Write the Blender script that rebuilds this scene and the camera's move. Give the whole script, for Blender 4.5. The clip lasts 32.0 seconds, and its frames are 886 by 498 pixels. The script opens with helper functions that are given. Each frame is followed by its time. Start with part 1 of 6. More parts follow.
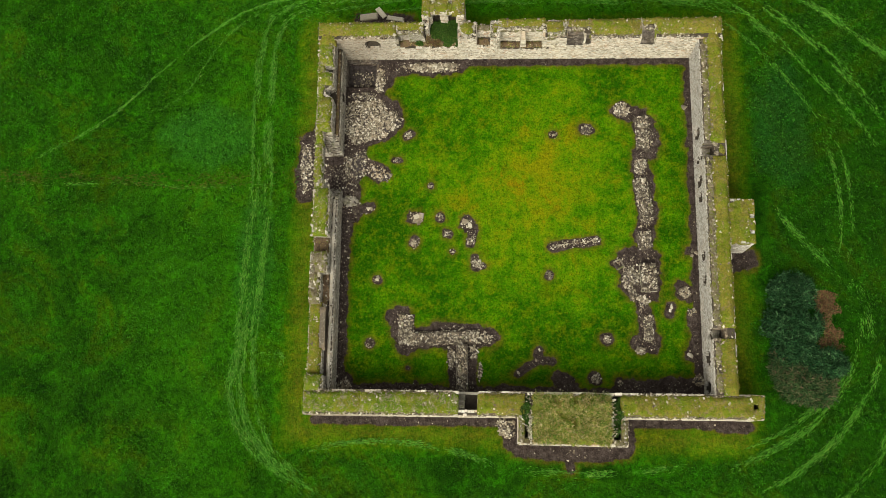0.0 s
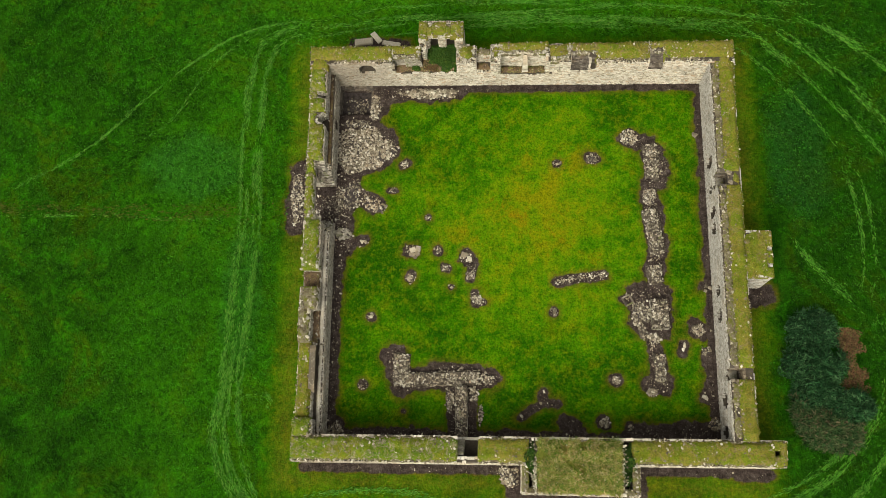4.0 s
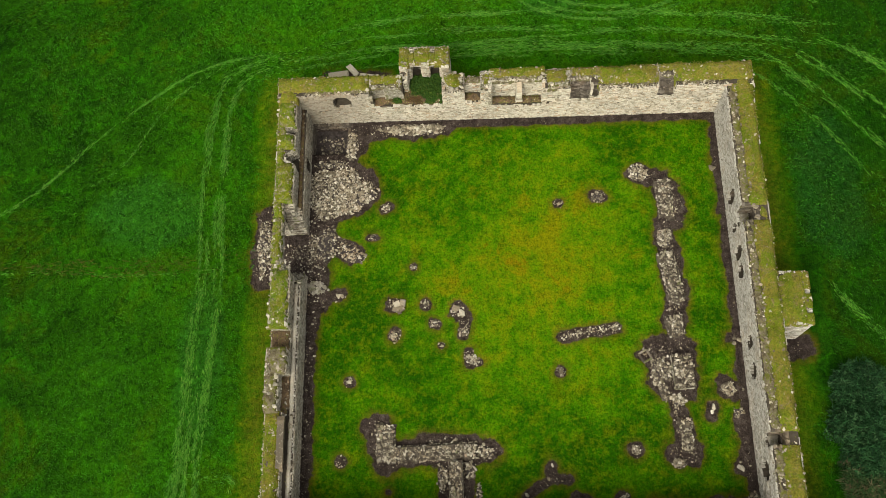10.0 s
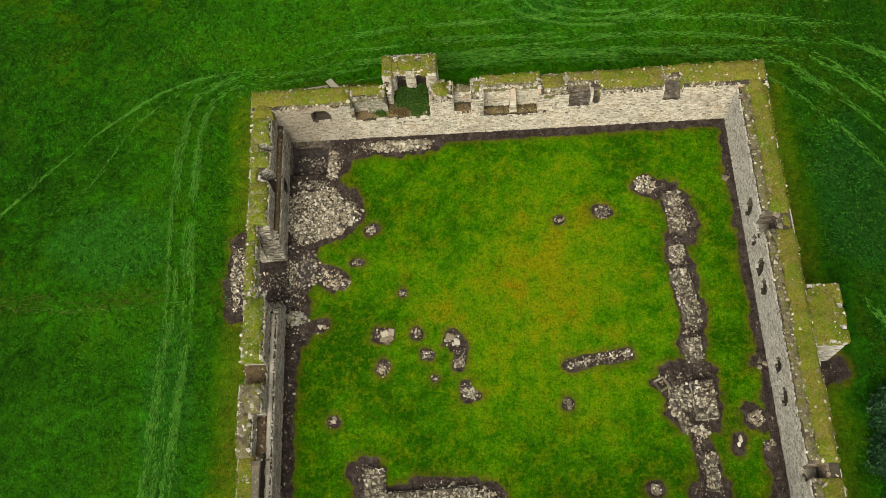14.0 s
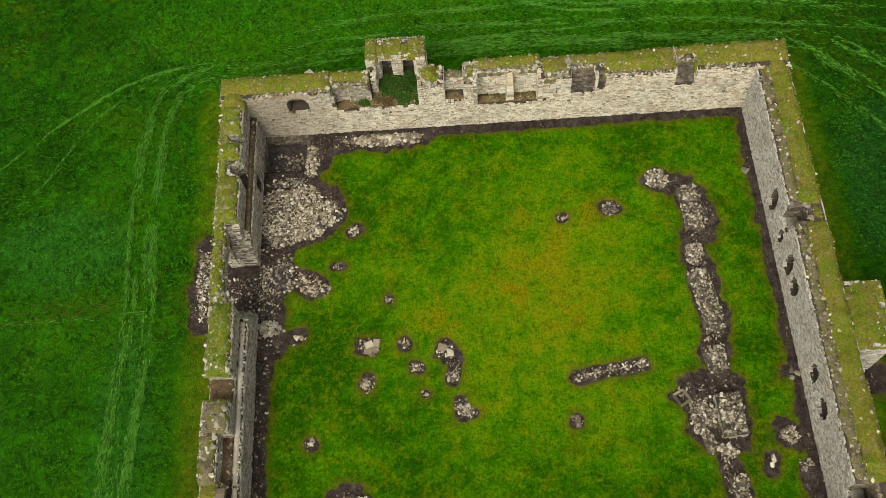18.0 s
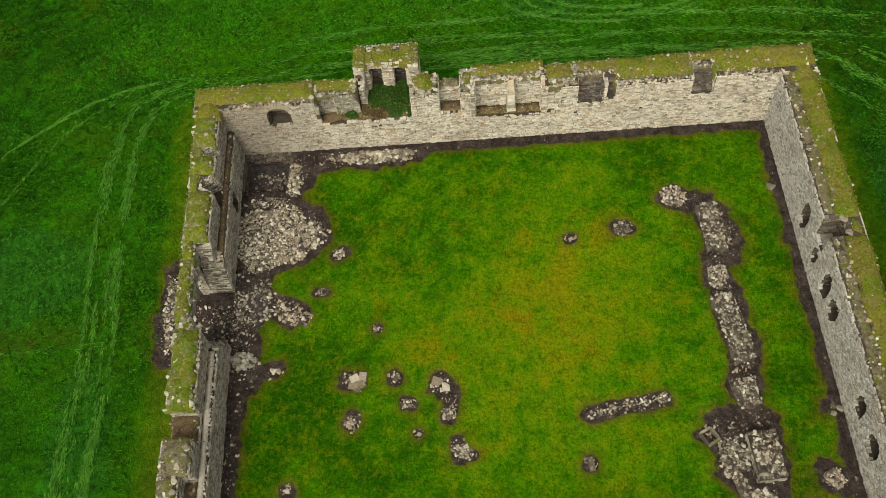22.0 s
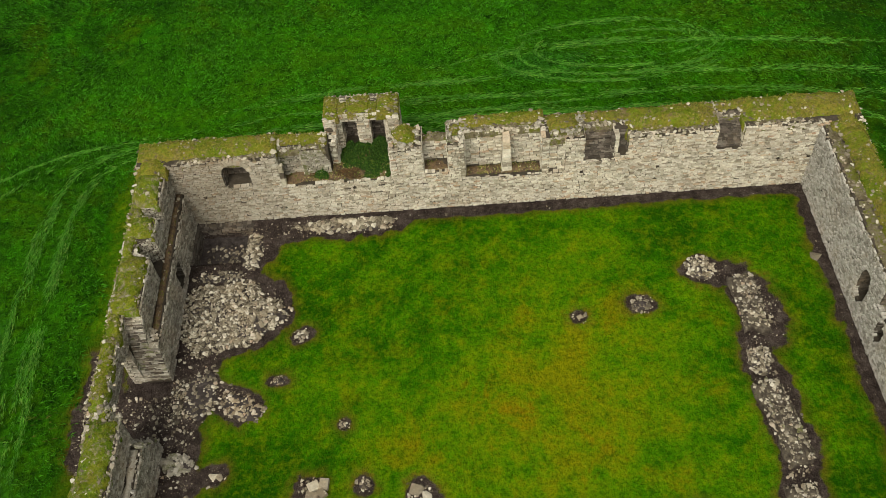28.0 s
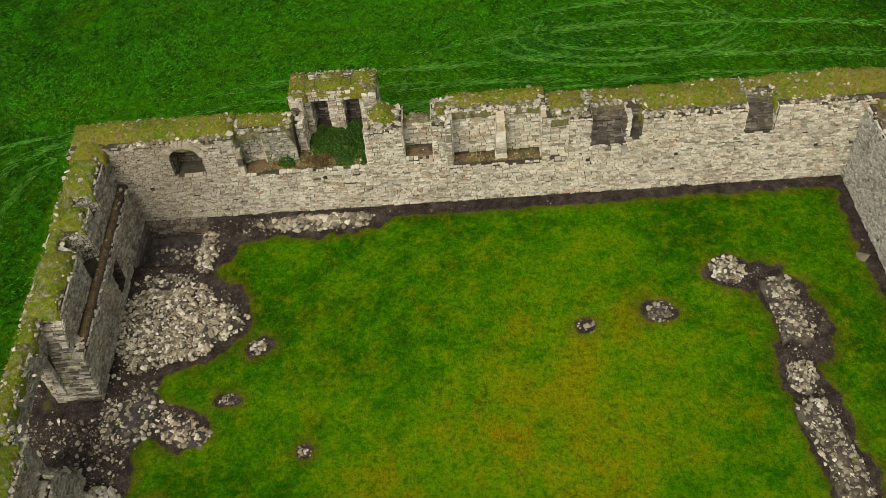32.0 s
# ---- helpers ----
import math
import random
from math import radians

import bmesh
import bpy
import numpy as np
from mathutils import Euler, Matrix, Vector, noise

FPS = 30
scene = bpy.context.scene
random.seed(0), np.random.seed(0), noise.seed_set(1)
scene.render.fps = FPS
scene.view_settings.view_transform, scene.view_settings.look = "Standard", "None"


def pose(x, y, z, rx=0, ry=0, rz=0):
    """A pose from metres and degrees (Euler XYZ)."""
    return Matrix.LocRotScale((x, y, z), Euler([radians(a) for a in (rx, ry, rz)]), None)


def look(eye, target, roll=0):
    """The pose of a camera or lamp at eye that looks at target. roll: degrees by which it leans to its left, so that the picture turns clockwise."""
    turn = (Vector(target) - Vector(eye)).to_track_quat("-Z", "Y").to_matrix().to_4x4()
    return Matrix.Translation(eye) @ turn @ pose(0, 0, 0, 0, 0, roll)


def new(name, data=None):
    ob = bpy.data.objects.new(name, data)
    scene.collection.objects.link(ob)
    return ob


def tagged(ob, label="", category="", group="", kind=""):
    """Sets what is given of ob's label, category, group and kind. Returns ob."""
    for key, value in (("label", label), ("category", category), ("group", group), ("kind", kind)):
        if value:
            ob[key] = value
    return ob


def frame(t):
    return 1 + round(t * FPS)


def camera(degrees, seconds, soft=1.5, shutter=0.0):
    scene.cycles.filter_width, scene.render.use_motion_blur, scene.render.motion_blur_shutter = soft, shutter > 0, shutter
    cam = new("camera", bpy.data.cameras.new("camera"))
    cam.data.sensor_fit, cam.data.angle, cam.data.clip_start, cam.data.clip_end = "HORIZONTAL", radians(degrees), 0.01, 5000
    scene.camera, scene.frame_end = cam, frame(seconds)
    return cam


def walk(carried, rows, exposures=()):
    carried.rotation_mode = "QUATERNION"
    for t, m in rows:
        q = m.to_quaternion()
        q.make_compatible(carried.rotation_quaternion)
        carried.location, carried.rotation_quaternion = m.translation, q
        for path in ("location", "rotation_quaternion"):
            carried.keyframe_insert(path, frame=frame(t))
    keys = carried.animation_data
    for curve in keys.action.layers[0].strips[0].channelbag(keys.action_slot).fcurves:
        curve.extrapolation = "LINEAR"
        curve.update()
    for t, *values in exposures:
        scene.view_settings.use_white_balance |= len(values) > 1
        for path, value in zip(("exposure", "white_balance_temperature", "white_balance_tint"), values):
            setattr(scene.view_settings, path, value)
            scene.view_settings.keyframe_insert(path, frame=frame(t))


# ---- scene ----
cam = camera(51.30, 32.0, soft=0.5)
PATH = [
    (0, (-1.027, -23.126, 100.191), (-1.1556, -22.7245, 98.2359), -16.76),
    (1, (-1.132, -22.800, 98.855), (-1.2580, -22.3692, 96.9057), -15.31),
    (2, (-1.142, -22.698, 97.394), (-1.2678, -22.2465, 95.4496), -14.56),
    (3, (-1.111, -22.660, 95.952), (-1.2379, -22.1883, 94.0124), -14.06),
    (3.5, (-1.113, -22.647, 95.216), (-1.2420, -22.1647, 93.2796), -14.02),
    (5.5, (-1.101, -22.586, 91.377), (-1.2352, -22.0771, 89.4474), -13.93),
    (6, (-1.115, -22.493, 90.369), (-1.2496, -21.9712, 88.4430), -13.62),
    (7, (-1.270, -22.302, 88.305), (-1.4032, -21.7527, 86.3865), -12.98),
    (8, (-1.371, -22.128, 86.227), (-1.4976, -21.5475, 84.3174), -12.06),
    (9, (-1.424, -22.015, 84.052), (-1.5443, -21.4001, 82.1525), -11.23),
    (10, (-1.518, -21.908, 81.928), (-1.6307, -21.2554, 80.0410), -10.34),
    (11, (-1.700, -21.892, 79.800), (-1.8114, -21.2080, 77.9246), -10.28),
    (12, (-1.745, -21.982, 77.706), (-1.8539, -21.2736, 75.8386), -10.16),
    (13, (-1.713, -21.945, 75.673), (-1.8202, -21.2072, 73.8172), -10.05),
    (14, (-1.644, -21.965, 73.659), (-1.7438, -21.1999, 71.8138), -9.52),
    (14.5, (-1.709, -22.063, 72.585), (-1.8070, -21.2940, 70.7411), -9.43),
    (16.5, (-1.997, -21.962, 67.947), (-2.0837, -21.1524, 66.1205), -8.64),
    (17, (-2.031, -21.863, 66.851), (-2.1133, -21.0369, 65.0310), -8.24),
    (18, (-2.162, -21.936, 64.764), (-2.2388, -21.0818, 62.9569), -7.86),
    (19, (-2.296, -21.883, 62.612), (-2.3692, -20.9953, 60.8213), -7.56),
    (20, (-2.354, -21.884, 60.724), (-2.4246, -20.9595, 58.9514), -7.18),
    (21, (-2.254, -21.804, 58.730), (-2.3223, -20.8489, 56.9747), -7.04),
    (22, (-2.198, -21.738, 56.877), (-2.2682, -20.7504, 55.1388), -7.01),
    (23, (-2.186, -21.716, 55.125), (-2.2532, -20.6873, 53.4107), -6.84),
    (24, (-2.308, -21.915, 52.993), (-2.3665, -20.8376, 51.3092), -6.31),
    (25, (-2.362, -21.837, 51.083), (-2.4106, -20.7018, 49.4375), -5.77),
    (25.5, (-2.286, -21.618, 50.151), (-2.3313, -20.4608, 48.5200), -5.60),
    (27.5, (-1.778, -19.764, 46.612), (-1.8301, -18.5468, 45.0260), -5.67),
    (28, (-1.699, -19.252, 45.736), (-1.7542, -18.0210, 44.1611), -5.73),
    (29, (-1.585, -18.326, 43.909), (-1.6432, -17.0767, 42.3485), -5.75),
    (30, (-1.471, -17.621, 41.874), (-1.5280, -16.3594, 40.3230), -5.67),
    (31, (-1.287, -16.819, 39.765), (-1.3436, -15.5382, 38.2300), -5.58),
    (32, (-1.077, -16.072, 37.789), (-1.1316, -14.7687, 36.2729), -5.41),
]
walk(cam, [(t, look(eye, aim, roll)) for t, eye, aim, roll in PATH], exposures=[(0, 0.43, 6850, 8), (14, 0.36, 6850, 8), (32, 0.14, 6850, 8)])

# ---- light: bright overcast, the sun a wide soft source in the south-west ----
world = bpy.data.worlds.new("world")
scene.world = world
world.use_nodes = True
wnt = world.node_tree
sky = wnt.nodes.new("ShaderNodeTexSky")
sky.sky_type, sky.sun_disc = "NISHITA", False
sky.sun_elevation, sky.sun_rotation = radians(49), radians(200)
sky.air_density, sky.dust_density, sky.ozone_density = 1.0, 4.0, 0.6
cloud = wnt.nodes.new("ShaderNodeHueSaturation")
cloud.inputs["Saturation"].default_value = 0.14
wnt.links.new(sky.outputs[0], cloud.inputs["Color"])
wnt.links.new(cloud.outputs[0], wnt.nodes["Background"].inputs[0])
wnt.nodes["Background"].inputs[1].default_value = 0.125
sun = new("sun", bpy.data.lights.new("sun", "SUN"))
sun.data.energy, sun.data.angle, sun.data.color = 1.95, radians(40), (1.0, 0.95, 0.86)
sun.matrix_world = look((-15, -41, 50), (0, 0, 0))

# ---- materials ----


def nodes_of(name, rough=0.9):
    m = bpy.data.materials.new(name)
    m.use_nodes = True
    t = m.node_tree
    b = t.nodes["Principled BSDF"]
    b.inputs["Roughness"].default_value = rough
    b.inputs["Specular IOR Level"].default_value = 0.1
    return m, t, b


def add(t, kind, **values):
    n = t.nodes.new(kind)
    for k, v in values.items():
        n.inputs[k.replace("_", " ")].default_value = v
    return n


def noise_tex(t, scale, detail=3.0, rough=0.6, distort=0.0, stretch=None):
    n = add(t, "ShaderNodeTexNoise", Scale=scale, Detail=detail, Roughness=rough, Distortion=distort)
    geo = t.nodes.new("ShaderNodeNewGeometry")
    mp = add(t, "ShaderNodeMapping")
    mp.inputs["Location"].default_value = (113.37, 71.713, 45.431)
    mp.inputs["Scale"].default_value = stretch or (1, 1, 1)
    t.links.new(geo.outputs["Position"], mp.inputs["Vector"])
    t.links.new(mp.outputs[0], n.inputs["Vector"])
    return n.outputs["Fac"]


def ramp(t, fac, stops):
    r = t.nodes.new("ShaderNodeValToRGB")
    e = r.color_ramp.elements
    while len(e) < len(stops):
        e.new(0.5)
    for el, (p, c) in zip(e, stops):
        el.position, el.color = p, (*c, 1) if len(c) == 3 else c
    t.links.new(fac, r.inputs[0])
    return r.outputs[0]


def grey(t, fac, lo, hi):
    n = t.nodes.new("ShaderNodeMapRange")
    n.inputs["From Min"].default_value, n.inputs["From Max"].default_value = lo, hi
    t.links.new(fac, n.inputs["Value"])
    return n.outputs[0]


def mixed(t, fac, a, b, kind="MIX"):
    n = t.nodes.new("ShaderNodeMix")
    n.data_type, n.blend_type = "RGBA", kind
    for sock, v in ((0, fac), (6, a), (7, b)):
        if isinstance(v, (int, float)):
            n.inputs[sock].default_value = v
        elif isinstance(v, tuple):
            n.inputs[sock].default_value = (*v, 1)
        else:
            t.links.new(v, n.inputs[sock])
    return n.outputs[2]


def calc(t, op, a, b):
    n = t.nodes.new("ShaderNodeMath")
    n.operation = op
    for i, v in enumerate((a, b)):
        if isinstance(v, (int, float)):
            n.inputs[i].default_value = v
        else:
            t.links.new(v, n.inputs[i])
    return n.outputs[0]


def bumped(t, b, height, strength, dist):
    n = t.nodes.new("ShaderNodeBump")
    n.inputs["Strength"].default_value, n.inputs["Distance"].default_value = strength, dist
    t.links.new(height, n.inputs["Height"])
    t.links.new(n.outputs[0], b.inputs["Normal"])


def piece_random(t):
    o, g = t.nodes.new("ShaderNodeObjectInfo"), t.nodes.new("ShaderNodeNewGeometry")
    return calc(t, "FRACT", calc(t, "ADD", o.outputs["Random"], g.outputs["Random Per Island"]), 0)


def stone_material(name, stops, lichen=(0.58, 0.55, 0.44), dark=(0.10, 0.09, 0.07), moss=0.0, stain=0.6, warm=(0.50, 0.36, 0.21)):
    m, t, b = nodes_of(name, 0.92)
    c = ramp(t, piece_random(t), stops)
    c = mixed(t, grey(t, noise_tex(t, 7, 4, 0.7), 0.30, 0.75), c, mixed(t, 0.5, c, dark), "MIX")
    c = mixed(t, grey(t, noise_tex(t, 4.5, 5, 0.75), 0.56, 0.68), c, lichen)
    c = mixed(t, calc(t, "MULTIPLY", grey(t, noise_tex(t, 0.55, 4, 0.7, 0.6), 0.48, 0.72), stain), c, mixed(t, 0.6, c, dark))
    c = mixed(t, calc(t, "MULTIPLY", grey(t, noise_tex(t, 0.35, 5, 0.75, 0.5), 0.50, 0.68), 0.4), c, mixed(t, 0.6, c, warm))
    if moss:
        c = mixed(t, calc(t, "MULTIPLY", grey(t, noise_tex(t, 1.3, 5, 0.7), 0.5, 0.62), moss), c, (0.10, 0.11, 0.025))
    t.links.new(c, b.inputs["Base Color"])
    bumped(t, b, noise_tex(t, 22, 6, 0.75), 0.6, 0.03)
    return m


STONE = stone_material("limewashed_grey_stone", [(0, (0.25, 0.215, 0.155)), (0.15, (0.43, 0.385, 0.285)), (0.4, (0.60, 0.55, 0.43)), (0.7, (0.72, 0.67, 0.535)), (0.88, (0.80, 0.76, 0.63)), (0.95, (0.62, 0.50, 0.34)), (1, (0.46, 0.30, 0.19))], lichen=(0.78, 0.74, 0.60), stain=0.6)
STONE_GREY = stone_material("weathered_grey_stone", [(0, (0.27, 0.25, 0.20)), (0.4, (0.48, 0.455, 0.385)), (1, (0.68, 0.65, 0.57))], lichen=(0.72, 0.70, 0.62), stain=0.6)
STONE_BROWN = stone_material("weathered_brown_stone", [(0, (0.21, 0.185, 0.14)), (0.5, (0.45, 0.41, 0.325)), (1, (0.66, 0.62, 0.51))], stain=0.8)
# dark brown stone with recess shade put into its colour; also stray dark stones
STONE_DARK = stone_material("dark_and_shaded_stone", [(0, (0.045, 0.036, 0.029)), (0.5, (0.095, 0.078, 0.062)), (0.85, (0.17, 0.145, 0.115)), (1, (0.26, 0.23, 0.19))], lichen=(0.20, 0.175, 0.14), stain=0.6)
RUBBLE = stone_material("pale_broken_stone", [(0, (0.075, 0.060, 0.042)), (0.3, (0.17, 0.145, 0.10)), (0.6, (0.33, 0.29, 0.205)), (0.82, (0.56, 0.515, 0.39)), (0.93, (0.74, 0.70, 0.57)), (1, (0.36, 0.26, 0.17))], lichen=(0.40, 0.36, 0.27), stain=0.4)
MOSSY = stone_material("mossy_stone", [(0, (0.24, 0.22, 0.17)), (0.5, (0.37, 0.34, 0.27)), (1, (0.50, 0.47, 0.39))], moss=0.8)


def stain_and_shade(m, x0, x1, tone, amount):
    """Old damp browning and corner shade in the colour of one wall end, with a ragged edge."""
    t = m.node_tree
    b = t.nodes["Principled BSDF"]
    c = b.inputs["Base Color"].links[0].from_socket
    pos = t.nodes.new("ShaderNodeSeparateXYZ")
    t.links.new(t.nodes.new("ShaderNodeNewGeometry").outputs["Position"], pos.inputs[0])
    f = grey(t, calc(t, "ADD", pos.outputs[0], calc(t, "MULTIPLY", noise_tex(t, 0.5, 5, 0.7), 5.0)), x1 + 2.5, x0 + 2.5)
    t.links.new(mixed(t, calc(t, "MULTIPLY", f, amount), c, mixed(t, 0.7, c, tone)), b.inputs["Base Color"])


# west end of the north wall: brown stain plus the corner's shade as colour
stain_and_shade(STONE, -17.0, -10.0, (0.16, 0.13, 0.09), 0.8)


def plain_material(name, stops, scale=1.5, fine=14, rough=0.95, bump=0.5, dist=0.04):
    m, t, b = nodes_of(name, rough)
    c = ramp(t, noise_tex(t, scale, 5, 0.7), stops)
    c = mixed(t, grey(t, noise_tex(t, fine, 4, 0.7), 0.35, 0.7), mixed(t, 0.35, c, (0.02, 0.02, 0.015)), c)
    t.links.new(c, b.inputs["Base Color"])
    bumped(t, b, noise_tex(t, fine * 1.6, 5, 0.75), bump, dist)
    return m


CORE = plain_material("earthy_mortar", [(0.3, (0.045, 0.036, 0.025)), (0.7, (0.10, 0.082, 0.06))], 2.0)
HEAD = plain_material("bare_rubbly_wall_head", [(0.32, (0.075, 0.058, 0.032)), (0.43, (0.15, 0.125, 0.065)), (0.50, (0.22, 0.19, 0.12)), (0.57, (0.15, 0.155, 0.025)), (0.72, (0.12, 0.15, 0.012))], 1.6, 9, bump=1.0, dist=0.08)
FOOTING_EARTH = plain_material("mossy_dark_earth", [(0.3, (0.028, 0.022, 0.017)), (0.46, (0.070, 0.056, 0.042)), (0.60, (0.135, 0.115, 0.085)), (0.72, (0.075, 0.080, 0.022))], 2.4, 9, dist=0.06)
EARTH = plain_material("reddish_earth", [(0.32, (0.075, 0.052, 0.034)), (0.46, (0.14, 0.095, 0.055)), (0.56, (0.21, 0.14, 0.075)), (0.64, (0.11, 0.115, 0.025)), (0.75, (0.17, 0.11, 0.06))], 2.0, 8, bump=0.9, dist=0.08)
SOIL = plain_material("dark_gravelly_soil", [(0.3, (0.028, 0.022, 0.020)), (0.55, (0.070, 0.058, 0.053)), (0.75, (0.135, 0.112, 0.10))], 2.5, 18)


def turf_material(name, stops, bare, worn=0.57):
    m, t, b = nodes_of(name, 0.95)
    c = ramp(t, noise_tex(t, 0.42, 6, 0.72, 0.8), stops)
    c = mixed(t, grey(t, noise_tex(t, 1.7, 5, 0.75), 0.52, 0.68), c, (0.13, 0.21, 0.008))
    c = mixed(t, grey(t, noise_tex(t, 2.0, 7, 0.82, 0.5), worn, worn + 0.08), c, bare)
    c = mixed(t, grey(t, noise_tex(t, 6.5, 5, 0.8), 0.36, 0.58), mixed(t, 0.62, c, (0.022, 0.03, 0.004)), c)
    c = mixed(t, grey(t, noise_tex(t, 11, 4, 0.8), 0.58, 0.70), c, mixed(t, 0.5, c, (0.42, 0.40, 0.12)))
    t.links.new(c, b.inputs["Base Color"])
    bumped(t, b, noise_tex(t, 8, 6, 0.8), 1.0, 0.12)
    return m


TURF = turf_material("olive_turf", [(0.32, (0.10, 0.165, 0.008)), (0.44, (0.165, 0.20, 0.013)), (0.54, (0.23, 0.195, 0.03)), (0.62, (0.15, 0.15, 0.025)), (0.70, (0.15, 0.205, 0.012))], (0.25, 0.19, 0.09), 0.53)
TURF_GREEN = turf_material("green_turf", [(0.30, (0.06, 0.14, 0.008)), (0.45, (0.12, 0.19, 0.01)), (0.58, (0.20, 0.22, 0.015)), (0.70, (0.22, 0.19, 0.04))], (0.30, 0.26, 0.17), 0.51)
TURF_DRY = turf_material("dry_turf", [(0.30, (0.06, 0.14, 0.010)), (0.43, (0.12, 0.165, 0.018)), (0.53, (0.20, 0.19, 0.035)), (0.62, (0.30, 0.21, 0.07)), (0.72, (0.12, 0.17, 0.018))], (0.33, 0.23, 0.10))
WOOD = plain_material("dry_stem", [(0.3, (0.09, 0.05, 0.03)), (0.7, (0.19, 0.10, 0.06))], 3)


def leaf_material(name, stops, rough=0.7):
    m, t, b = nodes_of(name, rough)
    c = ramp(t, piece_random(t), stops)
    c = mixed(t, grey(t, noise_tex(t, 0.9, 3), 0.3, 0.7), mixed(t, 0.45, c, (0.01, 0.02, 0.005)), c)
    t.links.new(c, b.inputs["Base Color"])
    return m


BLADE = leaf_material("turf_blades", [(0, (0.13, 0.20, 0.010)), (0.45, (0.24, 0.27, 0.02)), (0.8, (0.33, 0.30, 0.05)), (1, (0.42, 0.36, 0.12))])
BLADE_DRY = leaf_material("dry_blades", [(0, (0.10, 0.22, 0.02)), (0.35, (0.22, 0.30, 0.04)), (0.6, (0.38, 0.36, 0.09)), (0.82, (0.52, 0.38, 0.16)), (1, (0.66, 0.56, 0.32))])
BLADE_GREEN = leaf_material("fresh_blades", [(0, (0.06, 0.16, 0.008)), (0.6, (0.12, 0.26, 0.012)), (1, (0.22, 0.32, 0.03))])
IVY = leaf_material("ivy_leaf", [(0, (0.012, 0.040, 0.006)), (0.5, (0.026, 0.075, 0.008)), (0.85, (0.055, 0.12, 0.012)), (1, (0.11, 0.15, 0.02))])
BUSH = leaf_material("bush_leaf", [(0, (0.005, 0.022, 0.006)), (0.5, (0.014, 0.058, 0.018)), (0.8, (0.034, 0.12, 0.036)), (1, (0.10, 0.20, 0.08))])
BUSH_DRY = leaf_material("straggling_leaf", [(0, (0.012, 0.040, 0.010)), (0.45, (0.040, 0.10, 0.026)), (0.75, (0.10, 0.14, 0.05)), (0.9, (0.19, 0.16, 0.09)), (1, (0.17, 0.09, 0.06))])
TRACK = leaf_material("flattened_grass", [(0, (0.028, 0.13, 0.008)), (0.5, (0.062, 0.25, 0.015)), (0.85, (0.11, 0.33, 0.022)), (1, (0.19, 0.34, 0.055))])
TROD = leaf_material("trodden_grass", [(0, (0.030, 0.055, 0.003)), (0.5, (0.060, 0.085, 0.005)), (1, (0.11, 0.105, 0.012))])
BROWN = leaf_material("withered_leaf", [(0, (0.07, 0.035, 0.018)), (0.5, (0.13, 0.065, 0.032)), (0.8, (0.17, 0.10, 0.045)), (1, (0.09, 0.12, 0.025))])


def oval(t, cx, cy, rx, ry):
    """1 in the middle of a patch of the field, falling to 0 at its ragged edge."""
    pos = t.nodes.new("ShaderNodeSeparateXYZ")
    t.links.new(t.nodes.new("ShaderNodeNewGeometry").outputs["Position"], pos.inputs[0])
    dx = calc(t, "POWER", calc(t, "DIVIDE", calc(t, "SUBTRACT", pos.outputs[0], cx), rx), 2)
    dy = calc(t, "POWER", calc(t, "DIVIDE", calc(t, "SUBTRACT", pos.outputs[1], cy), ry), 2)
    d = calc(t, "ADD", calc(t, "ADD", dx, dy), calc(t, "MULTIPLY", calc(t, "SUBTRACT", noise_tex(t, 0.35, 5, 0.7), 0.5), 2.2))
    return grey(t, d, 1.1, 0.5)


def field_colour(t):
    """Long grass of the field: brighter beside the walls, blue-green where nettles stand, darker in the east, where
    lens falloff is put into the colour too.
    """
    field = ramp(t, noise_tex(t, 0.075, 8, 0.72, 1.2), [(0.34, (0.007, 0.042, 0.0014)), (0.43, (0.015, 0.074, 0.002)), (0.51, (0.022, 0.104, 0.003)), (0.58, (0.045, 0.108, 0.002)), (0.68, (0.022, 0.125, 0.005))])
    field = mixed(t, grey(t, noise_tex(t, 0.45, 7, 0.78, 0.8), 0.49, 0.68), field, (0.028, 0.180, 0.003))
    field = mixed(t, grey(t, noise_tex(t, 0.25, 6, 0.75, 0.8), 0.58, 0.76), field, (0.055, 0.130, 0.002))
    for cx, cy, rx, ry in ((-35.0, 10.5, 6.0, 4.2), (-28.8, -4.0, 2.2, 9.0), (5.0, 33.0, 3.6, 1.8), (30.0, 12.0, 3.5, 8.0)):
        field = mixed(t, calc(t, "MULTIPLY", oval(t, cx, cy, rx, ry), 0.55), field, mixed(t, grey(t, noise_tex(t, 2.2, 5, 0.8), 0.38, 0.62), (0.010, 0.075, 0.010), (0.035, 0.165, 0.032)))
    field = mixed(t, calc(t, "MULTIPLY", oval(t, -31.0, -2.0, 13.0, 30.0), 0.4), field, (0.040, 0.190, 0.004))
    field = mixed(t, calc(t, "MULTIPLY", oval(t, -4.0, 32.0, 30.0, 12.0), 0.45), field, (0.044, 0.205, 0.004))
    pos = t.nodes.new("ShaderNodeSeparateXYZ")
    t.links.new(t.nodes.new("ShaderNodeNewGeometry").outputs["Position"], pos.inputs[0])
    # darker eastern grass, with lens falloff added to its colour
    dimmed = calc(t, "MULTIPLY", grey(t, calc(t, "ADD", pos.outputs[0], calc(t, "MULTIPLY", noise_tex(t, 0.2, 4, 0.7), 8.0)), 24.0, 34.0), 0.6)
    return mixed(t, dimmed, field, mixed(t, 0.75, field, (0.006, 0.034, 0.002)))


